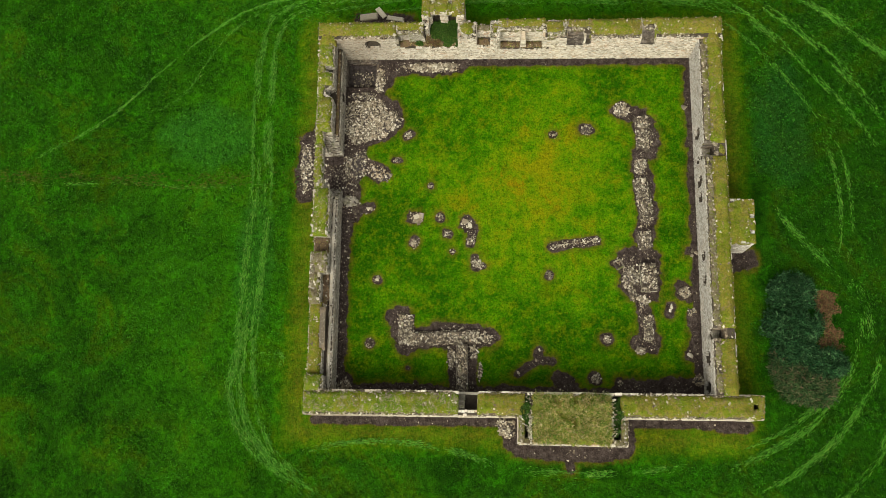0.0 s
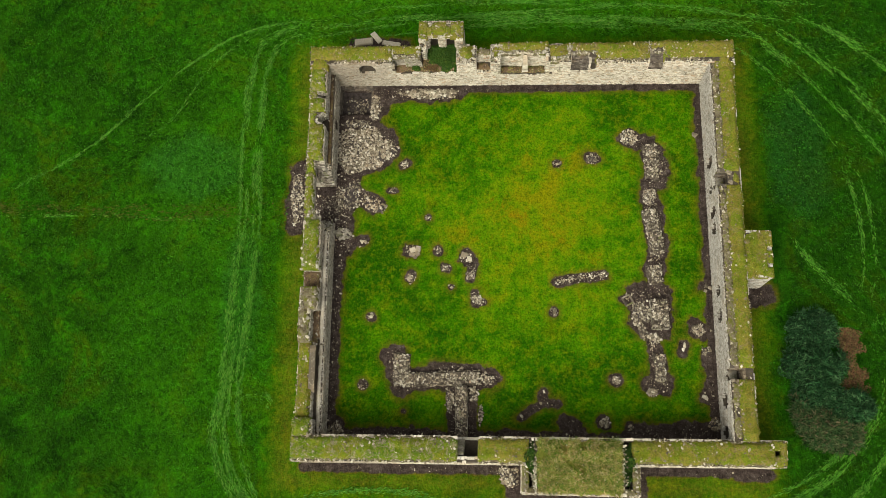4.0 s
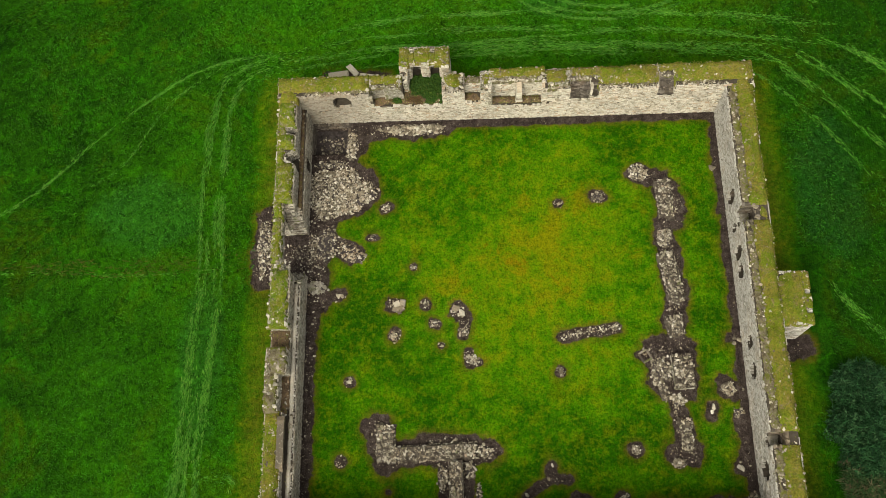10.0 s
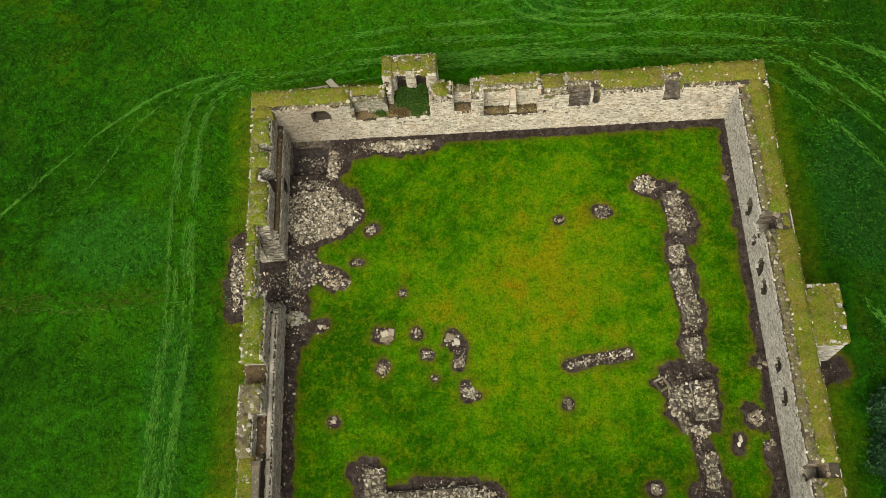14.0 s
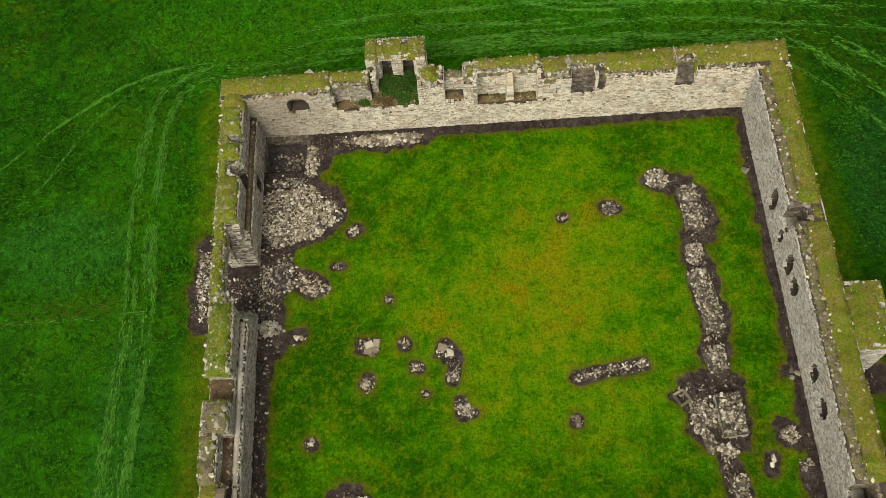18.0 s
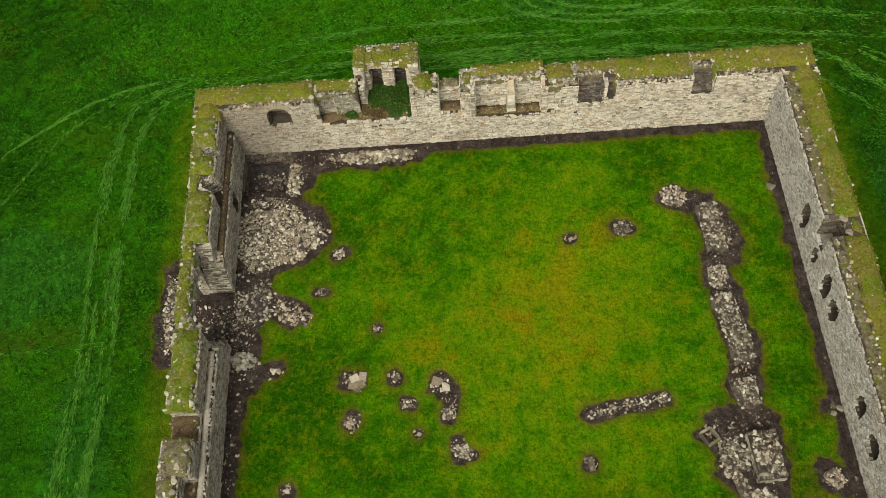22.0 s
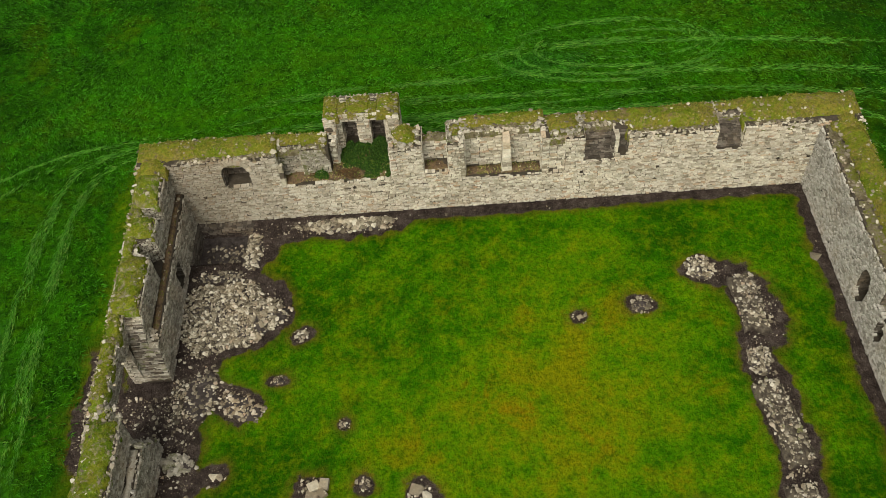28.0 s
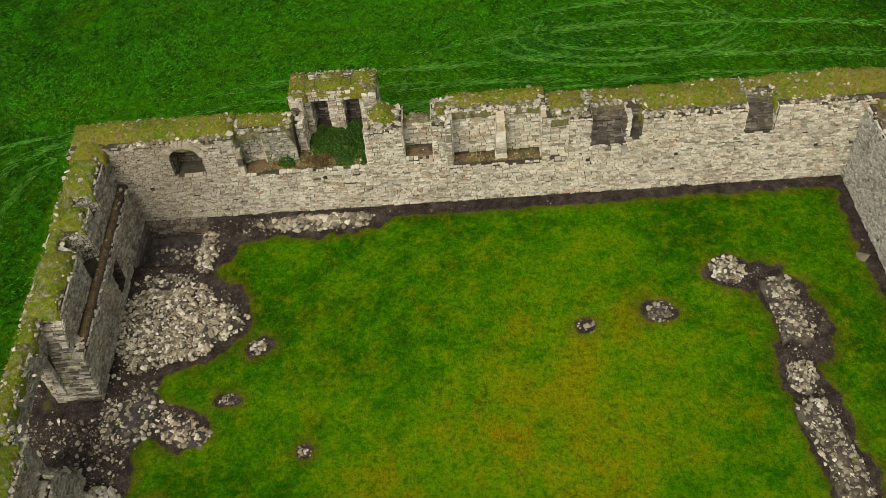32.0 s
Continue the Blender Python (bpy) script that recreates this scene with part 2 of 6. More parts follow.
def ground_material():
    m, t, b = nodes_of("meadow_and_soil", 0.95)
    b.inputs["Specular IOR Level"].default_value = 0.02
    at = t.nodes.new("ShaderNodeVertexColor")
    at.layer_name = "zone"
    sep = t.nodes.new("ShaderNodeSeparateColor")
    t.links.new(at.outputs[0], sep.inputs[0])
    soil_f, rim_f, field_f = sep.outputs[0], sep.outputs[1], sep.outputs[2]
    # lawn of the courtyard: fresh green, yellowed and rusty in the dry middle; lens falloff also coloured in, brighter
    # at the centre
    big = mixed(t, 0.5, noise_tex(t, 0.16, 6, 0.65, 0.3), noise_tex(t, 0.55, 7, 0.75))
    big = calc(t, "ADD", big, calc(t, "MULTIPLY", calc(t, "SUBTRACT", at.outputs[1], 0.5), 0.20))
    lawn = ramp(t, big, [(0.36, (0.016, 0.082, 0.001)), (0.43, (0.032, 0.140, 0.0012)), (0.50, (0.066, 0.196, 0.002)), (0.56, (0.120, 0.228, 0.003)), (0.64, (0.215, 0.228, 0.004))])
    lawn = mixed(t, calc(t, "MULTIPLY", grey(t, noise_tex(t, 0.8, 6, 0.7), 0.50, 0.68), 0.5), lawn, (0.20, 0.215, 0.004))
    lawn = mixed(t, calc(t, "MULTIPLY", grey(t, noise_tex(t, 0.33, 7, 0.75, 0.5), 0.54, 0.66), calc(t, "MULTIPLY", at.outputs[1], 0.85)), lawn, (0.24, 0.165, 0.004))
    lawn = mixed(t, calc(t, "MULTIPLY", grey(t, noise_tex(t, 1.1, 6, 0.72, 0.5), 0.56, 0.72), calc(t, "ADD", calc(t, "MULTIPLY", at.outputs[1], 0.5), 0.08)), lawn, (0.22, 0.165, 0.005))
    lawn = mixed(t, calc(t, "MULTIPLY", grey(t, noise_tex(t, 0.9, 6, 0.75), 0.45, 0.34), 0.7), lawn, (0.020, 0.110, 0.002))
    lawn = mixed(t, grey(t, noise_tex(t, 5, 6, 0.85), 0.40, 0.56), mixed(t, 0.55, lawn, (0.004, 0.030, 0.001)), lawn)
    lawn = mixed(t, calc(t, "MULTIPLY", grey(t, noise_tex(t, 3.2, 6, 0.75, 0.6), 0.48, 0.72), 0.35), lawn, (0.22, 0.30, 0.008))
    lawn = mixed(t, calc(t, "MULTIPLY", grey(t, noise_tex(t, 2.1, 6, 0.75, 0.6), 0.48, 0.32), 0.55), lawn, (0.010, 0.062, 0.001))
    # thatch under the long grass
    field = field_colour(t)
    field = mixed(t, grey(t, noise_tex(t, 1.5, 7, 0.82, 0.8), 0.36, 0.60), mixed(t, 0.85, field, (0.002, 0.012, 0.001)), field)
    c = mixed(t, field_f, lawn, field)
    # dry fringe and bare soil
    c = mixed(t, calc(t, "MULTIPLY", rim_f, grey(t, noise_tex(t, 2.2, 4, 0.7), 0.25, 0.7)), c, (0.125, 0.082, 0.012))
    soil = ramp(t, noise_tex(t, 1.6, 7, 0.78), [(0.32, (0.024, 0.018, 0.015)), (0.5, (0.070, 0.053, 0.044)), (0.62, (0.125, 0.098, 0.082)), (0.75, (0.19, 0.155, 0.13))])
    soil = mixed(t, grey(t, noise_tex(t, 16, 4, 0.8), 0.40, 0.65), mixed(t, 0.6, soil, (0.012, 0.009, 0.008)), soil)
    soil = mixed(t, grey(t, noise_tex(t, 24, 2, 0.5), 0.70, 0.75), soil, (0.36, 0.33, 0.29))
    edge = calc(t, "ADD", soil_f, calc(t, "MULTIPLY", calc(t, "SUBTRACT", noise_tex(t, 5, 6, 0.8), 0.5), 1.0))
    c = mixed(t, grey(t, edge, 0.36, 0.64), c, soil)
    t.links.new(c, b.inputs["Base Color"])
    h = calc(t, "ADD", noise_tex(t, 6, 6, 0.8), calc(t, "MULTIPLY", noise_tex(t, 1.2, 4, 0.7, 0.8, (1, 0.5, 1)), 2.0))
    bumped(t, b, h, 1.0, 0.14)
    return m


GROUND = ground_material()



def meadow_material():
    m, t, b = nodes_of("long_meadow_grass", 0.85)
    c = field_colour(t)
    r = t.nodes.new("ShaderNodeNewGeometry").outputs["Random Per Island"]
    c = mixed(t, grey(t, r, 0.45, 0.0), c, mixed(t, 0.7, c, (0.003, 0.016, 0.001)))
    c = mixed(t, grey(t, r, 0.6, 1.5), c, (0.065, 0.29, 0.010))
    t.links.new(c, b.inputs["Base Color"])
    return m


MEADOW = meadow_material()


# ---- building helpers ----
rnd = random.Random(7)


def rock_at(x, y, z, k, squash=1.0, turn=None, tilt=0.25):
    return Matrix.Translation((x, y, z)) @ Euler((rnd.uniform(-tilt, tilt), rnd.uniform(-tilt, tilt), rnd.uniform(0, 6.3) if turn is None else turn)).to_matrix().to_4x4() @ Matrix.Diagonal((k, k, k * squash, 1))


class Soup:
    """Vertices and faces gathered for one mesh."""

    def __init__(self):
        self.v, self.f = [], []

    def put(self, verts, faces):
        k = len(self.v)
        self.v.extend(verts)
        self.f.extend(tuple(i + k for i in f) for f in faces)

    def hexa(self, low, high):
        """A solid between four low and four high points, both anticlockwise from above."""
        self.put([tuple(p) for p in (*low, *high)], [(3, 2, 1, 0), (4, 5, 6, 7), (0, 1, 5, 4), (1, 2, 6, 5), (2, 3, 7, 6), (3, 0, 4, 7)])

    def box(self, x0, x1, y0, y1, z0, z1):
        self.hexa([(x0, y0, z0), (x1, y0, z0), (x1, y1, z0), (x0, y1, z0)], [(x0, y0, z1), (x1, y0, z1), (x1, y1, z1), (x0, y1, z1)])

    def mesh(self, name, material):
        me = bpy.data.meshes.new(name)
        me.from_pydata(self.v, [], self.f)
        me.materials.append(material)
        return me


def part(name, soup, material, parent, label="", kind=""):
    ob = new(name, soup.mesh(name, material) if isinstance(soup, Soup) else soup)
    ob.parent = parent
    ob.matrix_parent_inverse = parent.matrix_world.inverted() if parent else Matrix()
    return tagged(ob, label, "", "", kind)


def thing(name, x, y, z, label, category, group="", kind=""):
    ob = new(name)
    ob.empty_display_size = 0.2
    ob.matrix_world = Matrix.Translation((x, y, z))
    return tagged(ob, label, category, group, kind)


def block_variant(k):
    """A squared stone, half a metre each way from its middle at unit size, its face chamfered and uneven."""
    r = random.Random(100 + k)
    j = lambda a: r.uniform(-a, a)
    v = []
    for z, q in ((-0.5, 0.5), (0.22, 0.5), (0.5, 0.445)):
        for sx, sy in ((-1, -1), (1, -1), (1, 1), (-1, 1)):
            v.append((sx * q + j(0.045), sy * q + j(0.06), z + j(0.06) * (z > 0.3)))
    f = [(8, 9, 10, 11)]
    for a in (0, 4):
        f += [(a + i, a + (i + 1) % 4, a + 4 + (i + 1) % 4, a + 4 + i) for i in range(4)]
    return v, f


def rock_variant(k):
    """A broken field stone about one metre across."""
    r = random.Random(300 + k)
    bm = bmesh.new()
    for _ in range(13):
        p = Vector((r.gauss(0, 1), r.gauss(0, 1), r.gauss(0, 1))).normalized()
        bm.verts.new((p.x * 0.5 * r.uniform(0.8, 1.1), p.y * 0.42 * r.uniform(0.8, 1.1), p.z * 0.30 * r.uniform(0.85, 1.1)))
    res = bmesh.ops.convex_hull(bm, input=bm.verts)
    bmesh.ops.delete(bm, geom=[e for e in res["geom_interior"] if isinstance(e, bmesh.types.BMVert)], context="VERTS")
    bm.verts.index_update()
    out = [tuple(v.co) for v in bm.verts], [tuple(v.index for v in f.verts) for f in bm.faces]
    bm.free()
    return out


BLOCKS = [block_variant(k) for k in range(10)]
ROCKS = [rock_variant(k) for k in range(12)]
mesh_store = {}


def stored(kind, k, material):
    key = kind, k, material.name
    if key not in mesh_store:
        s = Soup()
        s.put(*(BLOCKS if kind == "block" else ROCKS)[k])
        mesh_store[key] = s.mesh("stone", material)
    return mesh_store[key]


def lay(kind, m, material, soup, parent, name, single):
    """One stone with the matrix m: an object of its own, or added to the joined rest."""
    k = rnd.randrange(len(BLOCKS if kind == "block" else ROCKS))
    if single:
        ob = new(name, stored(kind, k, material))
        ob.parent = parent
        ob.matrix_parent_inverse = parent.matrix_world.inverted()
        ob.matrix_basis = m
    else:
        v, f = (BLOCKS if kind == "block" else ROCKS)[k]
        soup.put([tuple(m @ Vector(p)) for p in v], f)


def courses(o, u, w, n, rows, material, soup, parent, long=(0.2, 0.52), high=(0.10, 0.19), single=None, proud=0.05, snug=False, z1=None):
    """Courses of stones on a face: from o along u for w metres, outward n; rows(z) gives the solid stretches at a height."""
    z = 0.0
    top = z1
    while z < top:
        h = min(rnd.uniform(*high), top - z)
        if h < 0.04:
            break
        runs = rows(z + h * 0.5)
        if snug:
            high_runs = rows(z + h * 0.85)
            runs = [(max(a, c), min(b, d)) for a, b in runs for c, d in high_runs if min(b, d) - max(a, c) > 0.08]
        for a, b in runs:
            p = a
            while p < b - 0.06:
                q = min(b, p + rnd.uniform(*long) * (0.6 + h * 3.0))
                if b - q < 0.14:
                    q = b
                mid = (p + q) / 2
                dep = 0.26
                if snug and (rnd.random() < 0.012 or (rnd.random() < 0.3 and not any(c < mid < d for c, d in rows(z + h * 0.85 + 0.22)))):
                    p = q
                    continue
                c = o + u * mid + Vector((0, 0, z + h / 2)) + n * (proud - dep / 2 + rnd.uniform(-0.035, 0.025) - (0.05 if rnd.random() < 0.04 else 0))
                g = rnd.uniform(0.014, 0.044)
                m = Matrix((
                    (u.x * (q - p - g), 0, n.x * dep, c.x),
                    (u.y * (q - p - g), 0, n.y * dep, c.y),
                    (0, h - g, 0, c.z + rnd.uniform(-0.012, 0.012)),
                    (0, 0, 0, 1)))
                lay("block", m, material, soup, parent, "stone", bool(single and single(mid, z)))
                p = q
        z += h


class Layers:
    """The joined stones of one structure, one mesh for each kind of stone."""

    def __init__(self):
        self.by = {}

    def of(self, material):
        return self.by.setdefault(material.name, (Soup(), material))[0]

    def finish(self, root):
        for soup, material in self.by.values():
            part("masonry", soup, material, root, kind="stuff")


class Wall:
    """A wall between an inner and an outer line; s runs along it in metres, d from the inner face outward, z up."""

    def __init__(self, name, inner, outer, label, material):
        self.i0, self.i1, self.o0, self.o1 = (Vector((*p, 0)) for p in (*inner, *outer))
        self.length = (self.i1 - self.i0).length
        self.thick = ((self.o0 - self.i0).length + (self.o1 - self.i1).length) / 2
        self.blocks, self.material = [], material
        self.root = thing(name, *self.i0.lerp(self.i1, 0.5), label, "wall", kind="structure")
        self.core, self.rest = Soup(), Layers()

    def at(self, s, d, z):
        k = s / self.length
        return self.i0.lerp(self.i1, k).lerp(self.o0.lerp(self.o1, k), d / self.thick) + Vector((0, 0, z))

    def add(self, s0, s1, d0, d1, z0, z1):
        self.blocks.append((s0, s1, d0, d1, z0, z1))
        e = 0.05
        a, b = d0 + e, d1 - e
        q = [(s0, a), (s1, a), (s1, b), (s0, b)]
        p, r, t = (self.at(*q[i], 0) for i in (0, 1, 2))
        if (r - p).cross(t - r).z < 0:
            q = q[::-1]
        self.core.hexa([self.at(s, d, z0) for s, d in q], [self.at(s, d, z1 - 0.04) for s, d in q])

    def rows(self, test):
        def stretch(z):
            got = []
            for s0, s1, d0, d1, z0, z1 in sorted(self.blocks):
                if test(d0, d1) and z0 <= z <= z1:
                    if got and s0 <= got[-1][1] + 0.02:
                        got[-1][1] = max(got[-1][1], s1)
                    else:
                        got.append([s0, s1])
            return got
        return stretch

    def face(self, d, out, rows, single=None, material=None, z1=6.6, **kw):
        a, b = self.at(0, d, 0), self.at(self.length, d, 0)
        u = (b - a).normalized()
        n = Vector((u.y, -u.x, 0))
        if n.dot(self.at(0, self.thick, 0) - self.at(0, 0, 0)) < 0:
            n = -n
        if not out:
            n = -n
        scale = self.length / (b - a).length
        courses(a, u / scale, self.length, n, rows, material or self.material, self.rest.of(material or self.material), self.root, single=single, z1=z1, **kw)

    def end(self, s, ahead, d0, d1, z0, z1, material=None, **kw):
        """Stones on a reveal across the wall at s; ahead: it looks along s."""
        a, b = self.at(s, d0, 0), self.at(s, d1, 0)
        u = (b - a).normalized()
        n = (self.i1 - self.i0).normalized() * (1 if ahead else -1)
        w = (b - a).length
        courses(a, u, w, n, lambda z: [(0.0, w)] if z0 <= z <= z1 else [], material or self.material, self.rest.of(material or self.material), self.root, z1=z1, **kw)

    def splay(self, s_in, s_out, d0, d1, z0, z1, material=None):
        """A slanting reveal: the solid wedge beside an opening that narrows outward, faced with stones."""
        p = [self.at(s_in, d0, 0), self.at(s_in, d1, 0), self.at(s_out, d1, 0)]
        k = Vector((0, 0, 1))
        self.core.put([tuple(q + k * z) for z in (z0, z1 - 0.04) for q in p], [(0, 1, 2), (3, 5, 4), (0, 3, 4, 1), (1, 4, 5, 2), (2, 5, 3, 0)])
        u = p[2] - p[0]
        w = u.length
        u /= w
        n = Vector((u.y, -u.x, 0))
        if n.dot(p[2] - p[1]) < 0:
            n = -n
        courses(p[0], u, w, n, lambda z: [(0.0, w)] if z0 <= z <= z1 else [], material or self.material, self.rest.of(material or self.material), self.root, z1=z1, long=(0.14, 0.36), high=(0.08, 0.15))

    def finish(self):
        part("core", self.core, CORE, self.root, "earthy mortar and rubble core")
        self.rest.finish(self.root)


def single_in(s0, s1, z0=0.0, z1=9.0, limit=290):
    left = [limit]

    def test(s, z):
        if s0 <= s <= s1 and z0 <= z <= z1 and left[0] > 0:
            left[0] -= 1
            return True
        return False
    return test


def blades(soup, place, count, tall=(0.05, 0.14), wide=0.02, lean=1.6):
    """Tufts of grass: place() gives a root."""
    for _ in range(count):
        p = place()
        if p is None:
            continue
        for _ in range(3):
            a, h = rnd.uniform(0, 6.283), rnd.uniform(*tall)
            dx, dy = math.cos(a) * wide, math.sin(a) * wide
            l = rnd.uniform(0.5, lean) * h
            b = rnd.uniform(0, 6.283)
            soup.put([(p[0] - dx, p[1] - dy, p[2] - 0.03), (p[0] + dx, p[1] + dy, p[2] - 0.03), (p[0] + math.cos(b) * l, p[1] + math.sin(b) * l, p[2] + h)], [(0, 1, 2)])


def turf(parent, at, s0, s1, d0, d1, z, crown=0.3, rough=0.15, material=None, blade=None, density=90, name="turf", step=0.2, low_d=0.0, tall=(0.04, 0.12), stones=2.5, ragged=False, wander=1.0):
    """A mounded sheet of turf on a wall head, with its blades. low_d: how much lower the inner edge lies."""
    ns, nd = max(2, int((s1 - s0) / step)), max(2, int(abs(d1 - d0) / step))
    soup = Soup()
    seed = s0 * 0.37
    pts = {}

    def height(s, d):
        fs, fd = (s - s0) / (s1 - s0), (d - d0) / (d1 - d0)
        e = min(1.0, min(fd, 1 - fd) * 4.0) * min(1.0, 0.25 + min(s - s0, s1 - s) / 0.9)
        n1 = noise.noise((s * 0.9 + z, d * 0.9, 3.1 + z)) * 1.0 + noise.noise((s * 2.6, d * 2.6, z)) * 0.75 + noise.noise((s * 6.1, d * 6.1, z)) * 0.3
        return z + e * crown * (0.75 + 0.5 * noise.noise((s * 0.35, d * 0.5, z * 2))) + n1 * rough - (1 - e) * 0.10 - low_d * (1 - fd)

    v = []
    for i in range(-1, ns + 2):
        for j in range(-1, nd + 2):
            ci, cj = min(max(i, 0), ns), min(max(j, 0), nd)
            skirt = i != ci or j != cj
            s, d = s0 + (s1 - s0) * ci / ns, d0 + (d1 - d0) * cj / nd
            h = height(s, d) - (0.42 if skirt else 0.0)
            ds = dd = 0.0
            if cj in (0, nd):
                wob = (abs(noise.noise((s * 1.1, d, 9.0))) * 0.5 + noise.noise((s * 3.7, d, 9.0)) * 0.16) * min(1.0, abs(d1 - d0) / 1.4) * wander
                dd = (wob if cj == 0 else -wob) * (1 if d1 > d0 else -1)
            if ci in (0, ns) and ragged:
                ds = noise.noise((d * 1.3, s, 4.0)) * 0.5 + noise.noise((d * 4.1, s, 4.0)) * 0.25
            if skirt:
                ds += 0.05 * (i - ci)
                dd += 0.05 * (j - cj) * (1 if d1 > d0 else -1)
            v.append(tuple(at(s + ds, d + dd, h)))
    f = []
    row = nd + 3
    for i in range(ns + 2):
        for j in range(nd + 2):
            a = i * row + j
            f.append((a, a + row, a + row + 1, a + 1))
    soup.put(v, f)
    me = soup.mesh(name, material or TURF)
    bm = bmesh.new()
    bm.from_mesh(me)
    bmesh.ops.recalc_face_normals(bm, faces=bm.faces)
    if sum(x.normal.z for x in bm.faces) < 0:
        bmesh.ops.reverse_faces(bm, faces=bm.faces)
    bm.to_mesh(me)
    bm.free()
    for p in me.polygons:
        p.use_smooth = True
    ob = part(name, me, None, parent)
    g = Soup()

    def place():
        s, d = rnd.uniform(s0, s1), rnd.uniform(min(d0, d1), max(d0, d1))
        if noise.noise((s * 0.6, d * 0.6, 5.5)) < -0.15:
            return None
        return at(s, d, height(s, d))
    blades(g, place, int((s1 - s0) * abs(d1 - d0) * density), tall)
    part("grass", g, blade or BLADE, ob, kind="stuff")
    # stones that show through the sod, thicker towards its edges
    bits = Soup()
    for _ in range(int((s1 - s0) * abs(d1 - d0) * stones * 2.2)):
        s, fd = rnd.uniform(s0, s1), rnd.random()
        d = d0 + (d1 - d0) * fd
        near = min(fd, 1 - fd) * abs(d1 - d0)
        if noise.noise((s * 0.8, d * 0.8, 21.0)) + 0.5 * rnd.random() + (0.35 if near < 0.4 else 0.0) < 0.32:
            continue
        k = min(0.34, 0.10 * rnd.paretovariate(1.9))
        p = at(s, d, height(s, d))
        lay("rock", rock_at(p.x, p.y, p.z + k * 0.03, k, 0.75, tilt=0.2), RUBBLE if rnd.random() < 0.7 else MOSSY, bits, parent, "", False)
    if bits.v:
        part("embedded_stones", bits, RUBBLE, ob, "pale stones showing through the sod", "stuff")
    return ob


def edge_stones(parent, at, s0, s1, d, z, every=0.5, size=(0.12, 0.4), chance=0.8, material=None, soup=None, spread=0.12, single=True, name="coping_stone", sink=0.3):
    s = s0
    while s < s1:
        s += rnd.uniform(0.6, 1.4) * every
        if rnd.random() > chance or s > s1:
            continue
        k = rnd.uniform(*size)
        p = at(s, d + rnd.uniform(-spread, spread), z(s) if callable(z) else z)
        m = Matrix.Translation(p + Vector((0, 0, k * (0.22 - sink * 0.3)))) @ Euler((rnd.uniform(-0.2, 0.2), rnd.uniform(-0.2, 0.2), rnd.uniform(0, 6.3))).to_matrix().to_4x4() @ Matrix.Diagonal((k, k, k * rnd.uniform(0.7, 1.0), 1))
        lay("rock", m, material or RUBBLE, soup, parent, name, single)


# ---- the ground ----
# bare patches in the courtyard: from (x, y) to (x, y) with a radius
SOIL_MID = [(-10.73, 0.99, -10.93, 1.09, 0.75), (-10.89, -2.01, -10.79, -1.61, 0.6), (-7.29, -0.77, -6.98, -0.87, 0.5), (-6.52, -2.87, -6.52, -2.87, 0.36), (-8.05, 1.21, -7.94, 1.01, 0.5), (-9.14, 4.66, -9.14, 4.66, 0.4),
            (-5.16, 0.54, -4.74, 0.05, 0.85), (-4.31, -0.55, -4.59, -1.75, 0.55), (-4.03, -3.55, -3.9, -4.55, 0.5), (-3.6, -4.35, -3.18, -4.44, 0.4), (-14.9, -6.1, -14.9, -6.1, 0.55), (-15.37, -13.1, -15.37, -13.1, 0.55),
            (-13.38, 7.67, -12.77, 7.77, 0.35), (-12.09, 10.59, -11.69, 10.88, 0.5), (4.56, 10.75, 4.56, 10.75, 0.5), (8.03, 11.43, 8.53, 11.43, 0.7), (4.17, -5.47, 4.15, -5.16, 0.45), (4.45, -2.16, 9.21, -1.41, 0.6)]
SOIL_SOUTH = [(10.32, -12.29, 10.32, -12.29, 0.7), (9.06, -16.54, 9.06, -16.54, 0.8), (3.12, -13.64, 2.94, -14.57, 0.55), (2.95, -14.68, 0.7, -16.17, 0.45), (3.15, -14.67, 4.41, -14.76, 0.45), (5.31, -16.8, 6.39, -17.6, 0.9), (17.2, -8.53, 17.05, -9.44, 0.55),
              (18.42, -6.7, 18.86, -7.3, 0.9), (19.29, -2.6, 19.88, -2.49, 0.5), (19.24, -13.79, 20.5, -14.18, 0.9), (12.03, -17.84, 20.29, -17.49, 1.3), (-18.53, -18.18, 11.02, -18.38, 0.8), (11.57, -16.81, 11.79, -17.22, 0.5), (19.81, -9.61, 20.65, -16.76, 0.9)]
SOIL_EAST = [(12.19, 13.72, 13.5, 13.25, 1.1), (14.52, 12.59, 15.11, 9.16, 1.25), (15.6, 10.98, 15.65, 10.12, 0.9), (14.25, 8.39, 14.3, 5.69, 0.95), (14.5, 5.69, 14.95, 1.01, 1.15), (14.65, 1.01, 14.44, -2.55, 1), (12.97, -3.56, 13.41, -6.36, 1.6),
             (11.77, -3.97, 12.76, -3.56, 0.9), (14.98, -3.34, 14.97, -6.94, 1.3), (14, -7.76, 14.15, -8.77, 0.7), (14.26, -8.97, 14.69, -11.2, 0.9), (14.04, -12.64, 14.87, -12.63, 1.25)]
